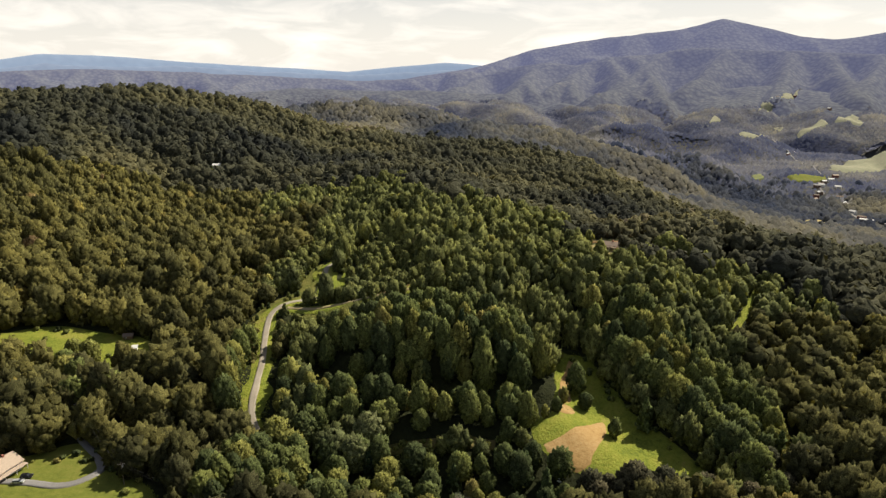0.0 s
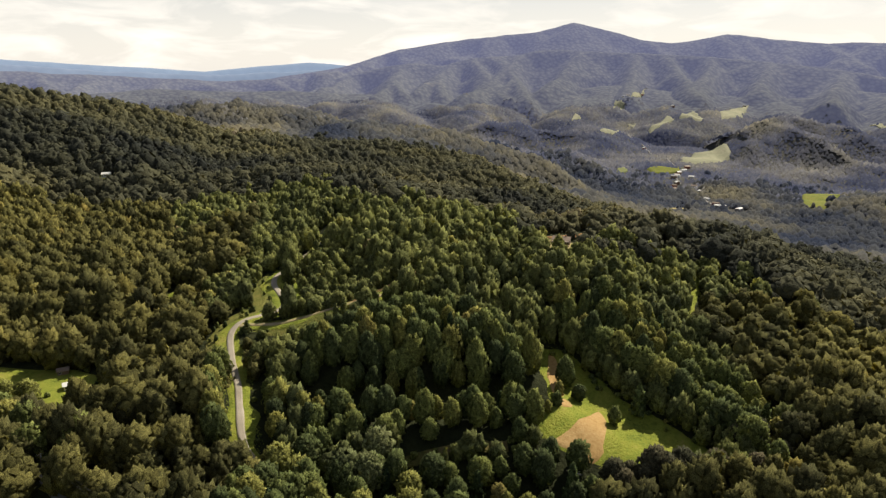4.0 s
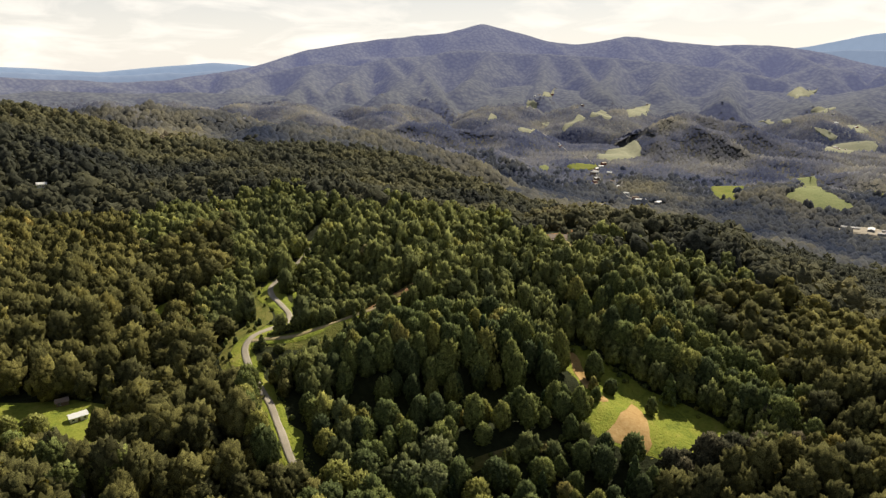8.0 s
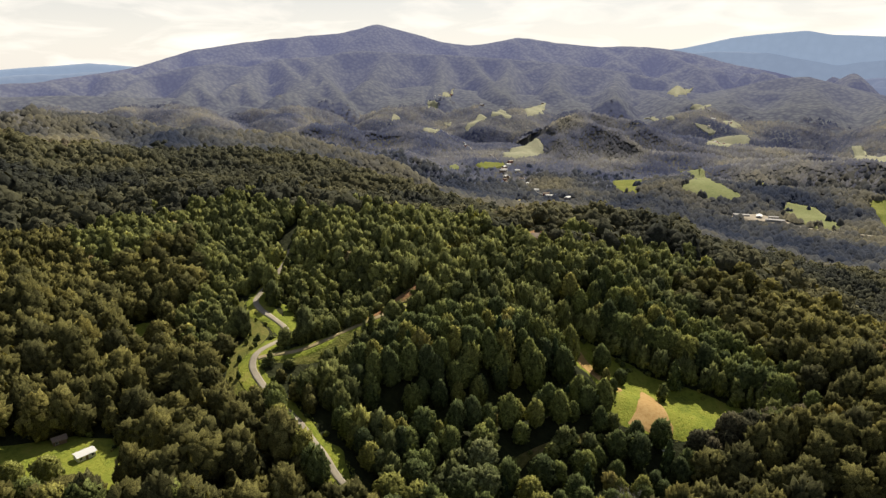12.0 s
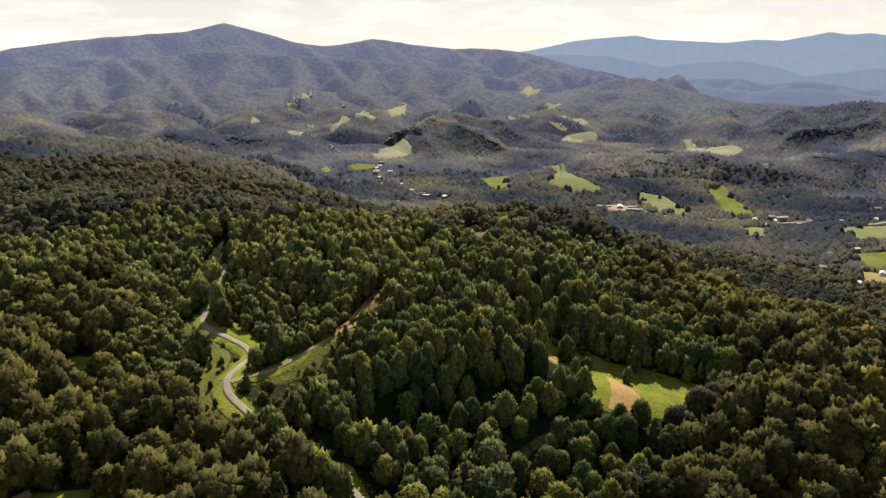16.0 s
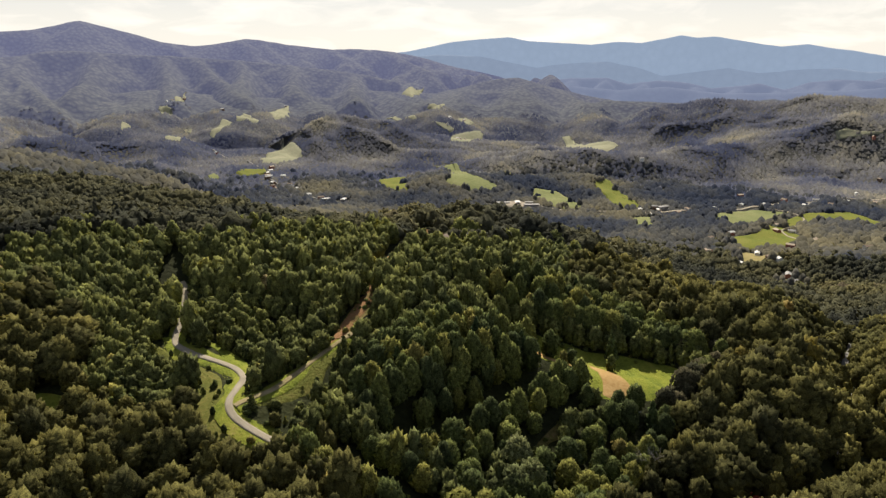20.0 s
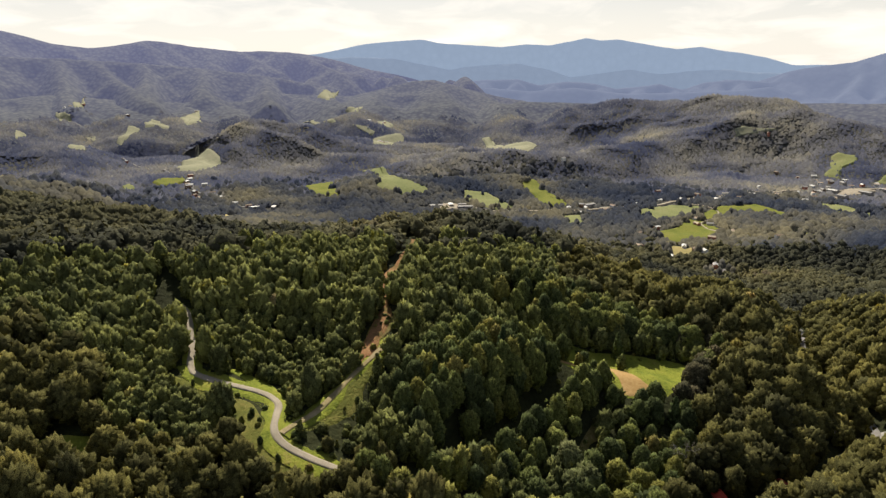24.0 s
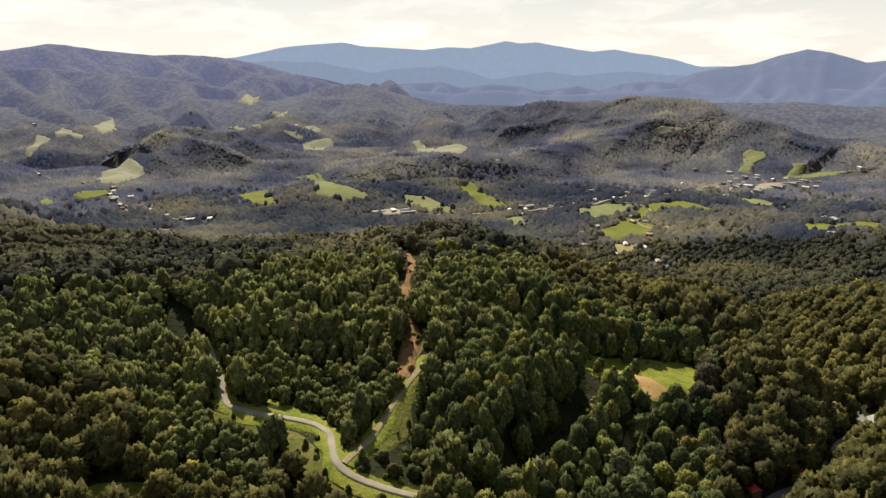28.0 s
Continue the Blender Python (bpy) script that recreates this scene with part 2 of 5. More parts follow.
grass = ground_material("grass", [(0.34, (0.095, 0.118, 0.020)), (0.46, (0.175, 0.205, 0.030)), (0.57, (0.235, 0.245, 0.040)), (0.68, (0.27, 0.235, 0.070))], 1.6, 11, 1.0, 1.4)
mown = ground_material("mown_field", [(0.32, (0.085, 0.110, 0.020)), (0.5, (0.150, 0.165, 0.030)), (0.66, (0.20, 0.19, 0.05))], 3.0, 45, 0.3, 2.0)
pasture = ground_material("pasture", [(0.30, (0.130, 0.155, 0.060)), (0.5, (0.190, 0.205, 0.085)), (0.68, (0.25, 0.24, 0.12))], 8.0, 90, 0.3, 6.0)
hay = ground_material("hay_field", [(0.30, (0.20, 0.18, 0.07)), (0.5, (0.30, 0.25, 0.11)), (0.68, (0.36, 0.29, 0.15))], 8.0, 80, 0.3, 6.0)
tan_soil = ground_material("tan_soil", [(0.32, (0.26, 0.165, 0.062)), (0.5, (0.375, 0.24, 0.098)), (0.68, (0.45, 0.31, 0.145))], 1.5, 12, 0.4, 1.0)
track_dirt = ground_material("track_dirt", [(0.32, (0.17, 0.155, 0.065)), (0.5, (0.29, 0.235, 0.13)), (0.68, (0.37, 0.31, 0.195))], 1.2, 10, 0.4, 1.0)
red_clay = ground_material("red_clay", [(0.36, (0.12, 0.095, 0.035)), (0.46, (0.20, 0.115, 0.050)), (0.56, (0.27, 0.140, 0.070)), (0.66, (0.30, 0.21, 0.10))], 2.0, 10, 0.7, 1.5)
gravel = ground_material("gravel", [(0.32, (0.23, 0.20, 0.155)), (0.5, (0.32, 0.28, 0.22)), (0.68, (0.40, 0.35, 0.285))], 0.5, 9, 0.4, 0.4)
asphalt = ground_material("asphalt", [(0.32, (0.17, 0.16, 0.15)), (0.5, (0.23, 0.22, 0.21)), (0.68, (0.28, 0.27, 0.25))], 0.6, 12, 0.2, 0.4)
weedy_ground = ground_material("weedy_ground", [(0.32, (0.070, 0.082, 0.020)), (0.5, (0.125, 0.130, 0.030)), (0.68, (0.20, 0.175, 0.055))], 1.8, 9, 1.0, 1.6)
brush = ground_material("brush", [(0.30, (0.070, 0.075, 0.022)), (0.5, (0.130, 0.115, 0.036)), (0.68, (0.20, 0.15, 0.07))], 2.0, 12, 1.0, 2.0)
# Haze in these ranges: glowing emission, and bluish wood colours farther out
big_range = near_range = range_material("range_wood", (0.076, 0.078, 0.058), (0.125, 0.12, 0.080), (0.375, 0.40, 0.69), 0.28, near_haze_power=0.05)
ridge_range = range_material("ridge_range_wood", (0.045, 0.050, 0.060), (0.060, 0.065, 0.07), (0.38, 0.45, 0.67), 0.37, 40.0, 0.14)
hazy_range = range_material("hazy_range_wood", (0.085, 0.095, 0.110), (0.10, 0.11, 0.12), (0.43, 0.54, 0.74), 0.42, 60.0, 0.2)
# Pasture paled and greyed by haze put into its base colour
hazed_pasture = ground_material("hazed_pasture", [(0.30, (0.21, 0.215, 0.14)), (0.5, (0.27, 0.27, 0.18)), (0.68, (0.32, 0.30, 0.21))], 10.0, 90, 0.3, 8.0)
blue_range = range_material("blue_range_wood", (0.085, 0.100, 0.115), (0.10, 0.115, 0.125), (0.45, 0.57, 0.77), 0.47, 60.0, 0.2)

# ---- lie of the land ----
def lattice(i, j, seed):
    h = (i * 374761393 + j * 668265263 + seed * 974711) & 0xFFFFFFFF
    h = ((h ^ (h >> 13)) * 1274126177) & 0xFFFFFFFF
    return ((h ^ (h >> 16)) & 0xFFFF) / 65535.0


def value_noise(x, y, size, seed):
    """Smooth noise from -1 to 1 over a plan, with features of that many metres."""
    u, v = np.asarray(x, float) / size, np.asarray(y, float) / size
    i, j = np.floor(u).astype(np.int64), np.floor(v).astype(np.int64)
    a, b = u - i, v - j
    a, b = a * a * a * (a * (a * 6 - 15) + 10), b * b * b * (b * (b * 6 - 15) + 10)
    low = lattice(i, j, seed) * (1 - a) + lattice(i + 1, j, seed) * a
    high = lattice(i, j + 1, seed) * (1 - a) + lattice(i + 1, j + 1, seed) * a
    return 2 * (low * (1 - b) + high * b) - 1


def fractal(x, y, size, seed, octaves=4):
    total, gain = 0.0, 1.0
    for k in range(octaves):
        total = total + gain * value_noise(x, y, size / 2 ** k, seed + k)
        gain *= 0.5
    return total / 1.9


def gullies(x, y, size, seed):
    """Sharp-crested folds from 0 (gully) to 1 (crest)."""
    wx, wy = x + 0.35 * size * value_noise(x, y, size * 1.3, seed + 9), y + 0.35 * size * value_noise(x, y, size * 1.3, seed + 17)
    a = 1.06 - np.sqrt(value_noise(wx, wy, size, seed) ** 2 + 0.05)
    b = 1.06 - np.sqrt(value_noise(wx, wy, size * 0.45, seed + 3) ** 2 + 0.05)
    return a * a * 0.72 + b * b * a * 0.28


def line_distance(x, y, points):
    """Distance in plan to a line of points, and the value carried along it."""
    best, carried = np.full(np.shape(x), 1e9), np.zeros(np.shape(x))
    for p, q in zip(points[:-1], points[1:]):
        dx, dy = q[0] - p[0], q[1] - p[1]
        s = np.clip(((x - p[0]) * dx + (y - p[1]) * dy) / (dx * dx + dy * dy), 0, 1)
        d = np.hypot(x - p[0] - s * dx, y - p[1] - s * dy)
        closer = d < best
        best = np.where(closer, d, best)
        if len(p) > 2:
            carried = np.where(closer, p[2] + s * (q[2] - p[2]), carried)
    return best, carried


HILLS, HOLLOWS = [], []


def crest(points, fall, round_top=40.0, into=HILLS):
    """A ridge of the land: its crest line (x, y, height), the fall of its flanks and how wide its top is rounded."""
    into.append((points, fall, round_top))


def hollow(points, rise, flat=12.0):
    """A dell or creek: its bottom line (x, y, height), the rise of its banks and how flat its bottom is."""
    HOLLOWS.append((points, rise, flat))


def ease(a, b, x):
    s = np.clip((x - a) / (b - a), 0, 1)
    return s * s * (3 - 2 * s)


def lifted(x, y, floor, crests, blend):
    """The smooth upper hull of the floor and the flanks of all crests."""
    z = floor
    for points, fall, top in crests:
        d, h = line_distance(x, y, points)
        flank = h - fall * (np.sqrt(d * d + top * top) - top)
        k = np.clip(0.5 + 0.5 * (flank - z) / blend, 0, 1)
        z = z * (1 - k) + flank * k + blend * k * (1 - k)
    return z


def sunk(x, y, z, blend):
    """The smooth lower hull of the land and the banks of all hollows."""
    for points, rise, flat in HOLLOWS:
        d, h = line_distance(x, y, points)
        bank = h + rise * (np.sqrt(d * d + flat * flat) - flat) + 0.007 * d * d
        k = np.clip(0.5 - 0.5 * (bank - z) / blend, 0, 1)
        z = z * (1 - k) + bank * k - blend * k * (1 - k)
    return z


# the wooded knoll over the lane and the shoulder with the house
crest([(-75, 660, 46), (-25, 590, 49), (20, 480, 48), (60, 425, 44), (99, 383, 41), (130, 350, 24), (160, 318, 2)], 0.50, 40)
crest([(60, 440, 40), (127, 425, 37), (200, 440, 35), (250, 455, 24), (330, 490, -10), (430, 520, -64)], 0.36, 42)
crest([(99, 385, 38), (180, 372, 16), (300, 405, -14), (430, 400, -70)], 0.36, 40)
crest([(-88, 356, 13), (-60, 352, 19), (-20, 351, 30), (10, 366, 38), (43, 385, 43)], 0.70, 9)
crest([(-58, 322, 11), (-40, 312, 15), (-10, 302, 17), (30, 293, 14), (52, 280, 2)], 0.50, 10)
crest([(-60, 268, -9), (-10, 256, -8), (24, 252, -8)], 0.3, 12)
# the hill behind the white shed and its spurs
crest([(-760, 780, 112), (-620, 900, 112), (-560, 985, 114), (-470, 1090, 114), (-395, 1108, 105), (-320, 1102, 90), (-240, 1102, 68), (-165, 1110, 46), (-118, 1075, 36), (-60, 1010, 18)], 0.30, 70)
crest([(-470, 1090, 108), (-350, 900, 78), (-262, 738, 50), (-225, 655, 22)], 0.30, 50)
crest([(-560, 985, 106), (-500, 760, 86), (-400, 560, 58), (-330, 440, 28)], 0.30, 60)
crest([(-400, 560, 52), (-300, 505, 24), (-215, 425, 5)], 0.28, 36)
crest([(-100, 560, 30), (-75, 660, 38), (-120, 830, 22), (-118, 1075, 32)], 0.22, 60)
# the long spurs that run down to the big valley
crest([(-60, 1300, 20), (20, 1480, 24), (98, 1570, 28), (250, 1490, 6), (370, 1410, -30), (490, 1340, -80), (600, 1280, -124)], 0.30, 60)
crest([(60, 1010, -14), (250, 1000, -36), (420, 960, -68), (560, 880, -118)], 0.28, 60)
crest([(-500, 1900, 30), (-377, 1964, 40), (-244, 1985, 60), (-41, 2000, 42), (120, 2000, 12), (400, 1980, -30), (640, 1900, -90)], 0.30, 70)
crest([(-1500, 1900, 60), (-1000, 1800, 70), (-600, 1600, 60)], 0.25, 90)
# the slope under the start of the way and the far bank of the side valley
crest([(106, 232, -16), (128, 230, -9), (158, 218, 0), (196, 262, -4), (240, 240, -22), (300, 205, -46), (380, 190, -90)], 0.36, 26)
crest([(112, 172, -5), (70, 174, -9), (20, 184, -14), (-30, 170, -18)], 0.34, 16)
crest([(54, 203, -10), (86, 199, -6), (112, 204, -5)], 0.40, 10)
crest([(-128, 262, 4), (-122, 285, 6)], 0.28, 14)
crest([(150, 30, -10), (255, 100, -18), (330, 60, -30), (480, 40, -66), (743, 95, -131)], 0.34, 30)
crest([(700, -300, -60), (950, -200, -105), (1190, -60, -152)], 0.28, 60)
# the shelf of the lane
crest([(-40, 462, 31), (-76, 428, 20), (-92, 385, 14), (-96, 352, 13), (-92, 310, 6)], 0.30, 14)
crest([(-90, 363, 14), (-77, 374, 14), (-71, 388, 14), (-74, 402, 15), (-77, 415, 17)], 0.45, 8)
# the dell with the mown field, the creek below and the side valley
hollow([(62, 296, 0), (76, 268, -6), (90, 240, -9), (100, 215, -10)], 0.30, 22)
hollow([(-120, 240, -6), (-60, 236, -16), (0, 215, -18), (40, 196, -20)], 0.30, 16)
hollow([(-20, 190, -25), (44, 146, -34), (117, 116, -41), (240, 150, -54), (359, 153, -68), (500, 190, -112), (640, 230, -165)], 0.50, 12)
hollow([(-66, 294, 0), (-42, 284, -5), (-17, 277, -9), (10, 274, -10), (40, 270, -9)], 1.15, 5)
hollow([(-185, 560, 10), (-150, 470, 8), (-150, 400, 4)], 0.20, 20)
# low hills in the big valley
crest([(1290, 2080, -150), (1350, 2030, -124), (1440, 1985, -68), (1540, 1990, -22), (1640, 2060, -28), (1822, 1869, -58), (2031, 1594, -108), (2150, 1420, -140)], 0.34, 60)
crest([(1480, 1370, -150), (1560, 1290, -122), (1640, 1200, -112), (1760, 980, -104), (1919, 836, -106), (2120, 700, -98), (2300, 560, -120)], 0.42, 40)
crest([(1230, 1190, -140), (1330, 1170, -136), (1400, 1060, -152)], 0.20, 50)
crest([(1420, 1700, -146), (1560, 1640, -116), (1700, 1520, -126), (1780, 1400, -150)], 0.40, 40)
crest([(1680, 1500, -150), (1850, 1300, -116), (2010, 1150, -122), (2100, 1000, -150)], 0.40, 40)
crest([(900, 2150, -120), (1000, 2300, -70), (1060, 2480, -50), (1180, 2600, -80)], 0.36, 50)
crest([(520, 2300, -60), (640, 2420, -30), (800, 2460, -50), (930, 2400, -96)], 0.36, 50)
crest([(1500, 960, -156), (1600, 850, -164)], 0.15, 60)
crest([(2160, -520, -150), (2449, -298, -96), (2479, -112, -56), (2596, 83, -17), (2699, 305, 46), (2790, 525, 56), (2840, 800, 16), (2890, 1102, -2)], 0.36, 60)
crest([(2700, 305, 40), (2500, 420, -40), (2330, 480, -120)], 0.34, 50)
crest([(2830, 760, 10), (2560, 800, -60), (2257, 760, -112)], 0.34, 50)
crest([(2889, 1102, -2), (2600, 1180, -60), (2300, 1150, -125)], 0.34, 50)


def valley_floor(x, y):
    east = ease(215, 720, x + 0.10 * (y - 400))
    near = -19 + 4 * ease(60, -10, x) + 15 * ease(-30, -140, x) - 6 * ease(60, 140, x) + 0.035 * np.clip(y - 330, 0, 900)
    glen = 30 * np.exp(-((x - 130 - 0.3 * (y - 120)) / 130.0) ** 2) * ease(175, 60, y)
    far = 34 * ease(1450, 1850, y) * ease(3000, 1800, x) * ease(300, 900, x) + 60 * ease(2700, 3700, x)
    near = near - 95 * ease(1350, 2300, y)
    return near * (1 - east) + (-174.0 - 8 * ease(1300, 1800, x)) * east - glen + far


def land(x, y):
    """Height of the ground over the plan."""
    x, y = np.asarray(x, float), np.asarray(y, float)
    z = lifted(x, y, valley_floor(x, y), HILLS, 9.0)
    z = sunk(x, y, z, 6.0)
    r = np.hypot(x + 150, y - 150)
    away = ease(560, 1900, r)
    z = z + (1.2 + 7 * away) * fractal(x, y, 90 + 0 * r, 5, 3) * ease(120, 500, r + 200)
    high = ease(-176, -105, z)
    z = z + (40 + 20 * ease(1500, 2200, r)) * away * high * (gullies(x, y, 330, 11) - 0.47)
    return z + away * (10 + 17 * high) * (gullies(x, y, 190, 61) - 0.45)



# ---- meshes ----
def mesh_of(name, verts, faces, material, smooth=False, tint=None):
    """A mesh from arrays of corners and of triangles or quads."""
    verts, faces = np.asarray(verts, np.float32), np.asarray(faces, np.int32)
    me = bpy.data.meshes.new(name)
    me.vertices.add(len(verts))
    me.vertices.foreach_set("co", verts.ravel())
    me.loops.add(faces.size)
    me.loops.foreach_set("vertex_index", faces.ravel())
    me.polygons.add(len(faces))
    me.polygons.foreach_set("loop_start", np.arange(0, faces.size, faces.shape[1], dtype=np.int32))
    me.polygons.foreach_set("use_smooth", np.full(len(faces), smooth))
    me.update(calc_edges=True)
    if tint is not None:
        me.attributes.new("tint", "FLOAT", "POINT").data.foreach_set("value", np.asarray(tint, np.float32))
    me.materials.append(material)
    return me


def grid_faces(rows, cols):
    i = np.arange(rows * cols).reshape(rows, cols)
    return np.stack([i[:-1, :-1], i[:-1, 1:], i[1:, 1:], i[1:, :-1]], -1).reshape(-1, 4)


def part(name, bm, material, parent=None, label="", smooth=False):
    me = bpy.data.meshes.new(name)
    bm.to_mesh(me)
    bm.free()
    if smooth:
        me.polygons.foreach_set("use_smooth", np.ones(len(me.polygons), bool))
    me.materials.append(material)
    ob = new(name, me)
    ob.parent = parent
    return tagged(ob, label)


def smooth_line(points, step=3.0):
    """A curve through plan points, with a corner about every step metres."""
    p = np.array([points[0]] + list(points) + [points[-1]], float)
    out = []
    for k in range(1, len(p) - 2):
        n = max(2, int(np.hypot(*(p[k + 1] - p[k])[:2]) / step))
        for s in np.arange(n) / n:
            out.append(0.5 * (2 * p[k] + (p[k + 1] - p[k - 1]) * s + (2 * p[k - 1] - 5 * p[k] + 4 * p[k + 1] - p[k + 2]) * s * s + (3 * p[k] - p[k - 1] - 3 * p[k + 1] + p[k + 2]) * s ** 3))
    out.append(p[-2])
    return np.array(out)


def inside(x, y, outline):
    hit = np.zeros(np.shape(x), bool)
    q = outline[-1]
    for p in outline:
        if p[1] != q[1]:
            hit ^= ((p[1] > y) != (q[1] > y)) & (x < (q[0] - p[0]) * (y - p[1]) / (q[1] - p[1]) + p[0])
        q = p
    return hit


CLEAR, LANES = [], []       # outlines and lines that the woods keep off


def patch(name, outline, material, lift, label, category, rings=10, wobble=1.5, keep_clear=True, step=4.0, angular=False):
    """A field or bare piece of ground with a rounded, uneven outline, lying on the land."""
    loop = smooth_line(list(outline) + [outline[0], outline[1]], step)
    ends = len(smooth_line(list(outline) + [outline[0]], step))
    loop = loop[:ends - 1]
    if angular:
        p = np.array(outline, float)
        q = np.roll(p, -1, 0)
        loop = np.concatenate([a + (b - a) * (np.arange(n) / n)[:, None] for a, b, n in ((a, b, max(2, int(np.hypot(*(b - a)) / step))) for a, b in zip(p, q))])
    loop = loop + wobble * np.stack([value_noise(loop[:, 0], loop[:, 1], 7 * wobble, 31), value_noise(loop[:, 0], loop[:, 1], 7 * wobble, 77)], -1)
    mid = loop.mean(0)
    s = (np.arange(rings + 1) / rings)[:, None, None]
    xy = (mid + s * (loop - mid)).reshape(-1, 2)
    z = (surface if np.hypot(*mid) > 2300 else land)(xy[:, 0], xy[:, 1]) + lift
    z[-len(loop):] -= lift * 1.6
    i = np.arange((rings + 1) * len(loop)).reshape(rings + 1, -1)
    j = np.roll(i, -1, 1)
    ob = new(name, mesh_of(name, np.column_stack([xy, z]), np.stack([i[:-1], i[1:], j[1:], j[:-1]], -1).reshape(-1, 4), material, True))
    if keep_clear:
        CLEAR.append(loop)
    return tagged(ob, label, category, kind="structure")


def ribbon(name, points, width, material, lift, label, category, clear=None, step=2.5, edge=0.25, camber=0.06):
    """A road or verge that follows a line over the land."""
    line = smooth_line(points, step)
    way = np.gradient(line, axis=0)
    way /= np.linalg.norm(way, axis=1)[:, None]
    side = np.stack([-way[:, 1], way[:, 0]], -1)
    across = np.array([-0.5, -0.42, -0.2, 0.0, 0.2, 0.42, 0.5])
    rough = 1 + edge * value_noise(line[:, 0], line[:, 1], 9, 41)
    xy = line[:, None] + side[:, None] * (across[None, :, None] * width * rough[:, None, None])
    base = land(line[:, 0], line[:, 1])
    z = 0.5 * land(xy[..., 0], xy[..., 1]) + 0.5 * base[:, None] + lift + camber * (1 - (2 * across) ** 2)
    z[:, [0, -1]] -= lift * 1.5
    ob = new(name, mesh_of(name, np.concatenate([xy, z[..., None]], -1).reshape(-1, 3), grid_faces(len(line), len(across)), material, True))
    if clear:
        LANES.append((line[::2], clear))
    return tagged(ob, label, category, kind="structure")


def open_ground(x, y, margin=0.0):
    """True where no tree stands: in fields, on roads and their verges."""
    free = np.zeros(np.shape(x), bool)
    for loop in CLEAR:
        near = (x > loop[:, 0].min() - 5) & (x < loop[:, 0].max() + 5) & (y > loop[:, 1].min() - 5) & (y < loop[:, 1].max() + 5)
        if near.any():
            free[near] |= inside(x[near], y[near], loop)
    for line, half in LANES:
        near = (x > line[:, 0].min() - 30) & (x < line[:, 0].max() + 30) & (y > line[:, 1].min() - 30) & (y < line[:, 1].max() + 30)
        if near.any():
            free[near] |= line_distance(x[near], y[near], line)[0] < half + margin
    return free


# ---- the ground, one sheet to the horizon ----
def stretched(low, high, mid, fine, n):
    k0, k1 = np.arcsinh((low - mid) / fine), np.arcsinh((high - mid) / fine)
    return mid + fine * np.sinh(np.linspace(k0, k1, n))


gx, gy = np.meshgrid(stretched(-4200, 4900, 20, 300, 330), stretched(-3200, 4900, 290, 300, 310))
gz = land(gx, gy)
gz = gz - 40 * ease(3300, 4300, np.hypot(gx, gy))
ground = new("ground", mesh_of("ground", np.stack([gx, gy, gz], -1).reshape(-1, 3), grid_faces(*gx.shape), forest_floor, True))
ground.data.materials.append(hazed_undergrowth)
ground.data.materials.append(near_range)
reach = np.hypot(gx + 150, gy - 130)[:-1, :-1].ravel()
# Past 3000 m the ground takes the ranges' haze glow
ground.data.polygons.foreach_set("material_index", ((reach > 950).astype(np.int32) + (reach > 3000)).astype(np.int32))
tagged(ground, "dark leaf-strewn forest floor rolling over hills", "ground", kind="structure")


# ---- far ranges, the backdrop ----
def from_air(bearing, rise, reach):
    """A place seen at that bearing and angle of height from the middle of the way."""
    b = radians(bearing)
    return (-150 + reach * math.sin(b), 130 + reach * math.cos(b), 158 + reach * math.tan(radians(rise)))


def range_height(x, y, crests, fold, seed, ripple):
    z = lifted(x, y, np.full(np.shape(x), -420.0), crests, 14.0)
    d = np.min([line_distance(x, y, c[0])[0] for c in crests], axis=0)
    return z + fold * ease(0, 150, d) * (gullies(x, y, 260, seed) - 0.66) + ripple * fractal(x, y, 160, seed + 5, 3)


def spurs(pairs, reach, foot, low, step, seed, into, fall=0.62, top=26):
    """Side ridges that run down from a skyline towards the valley."""
    rng = np.random.default_rng(seed)
    b0, e0 = [p[0] for p in pairs], [p[1] for p in pairs]
    b = b0[0] + rng.uniform(0, step)
    while b < b0[-1]:
        peak, swing, length = float(np.interp(b, b0, e0)), rng.uniform(-1.7, 1.7), rng.uniform(0.5, 1.15)
        line = []
        for k in range(6):
            s = k / 5 * length
            e = (peak - 0.2) * (1 - s) ** 1.25 + low * (1 - (1 - s) ** 1.25) if s < 1 else low - 0.4
            line.append(from_air(b + swing * step * s + rng.uniform(-0.25, 0.25) * step * s, e + rng.uniform(-0.25, 0.2) * min(1, 2 * s), reach - 60 - foot * s))
        crest(line, fall, top, into)
        if rng.uniform() < 0.8:
            x, y, z = line[2]
            side = rng.choice((-1, 1))
            crest([line[2], from_air(b + step * (0.4 * swing + 0.45 * side), low * 0.75 + 0.15 * peak, reach - 60 - foot * 0.62)], fall * 1.1, 0.7 * top, into)
        b += step * rng.uniform(0.5, 1.8)


def mountains(name, shape, material, label, near, far, low, high, cols=420, rows=64):
    b, r = np.meshgrid(np.radians(np.linspace(low, high, cols)), np.linspace(near, far, rows))
    x, y = -150 + r * np.sin(b), 130 + r * np.cos(b)
    z = range_height(x, y, *shape) - 0.45 * np.maximum(0, near + min(420, 0.35 * (far - near)) - r)
    ob = new(name, mesh_of(name, np.stack([x, y, z], -1).reshape(-1, 3), grid_faces(rows, cols), material, True))
    return tagged(ob, label, "mountain", kind="structure")


def skyline(pairs, reach):
    return [from_air(b, e, reach) for b, e in pairs]


blue = []
west_blue = [(-46, 0.4), (-33.4, 0.7), (-30.2, 1.2), (-26, 1.1), (-22, 0.8), (-16.6, 0.4), (-10, 0.05), (-6.6, -0.2), (-3, 0.15), (2, 0.55), (6, 0.2), (12, -0.3)]
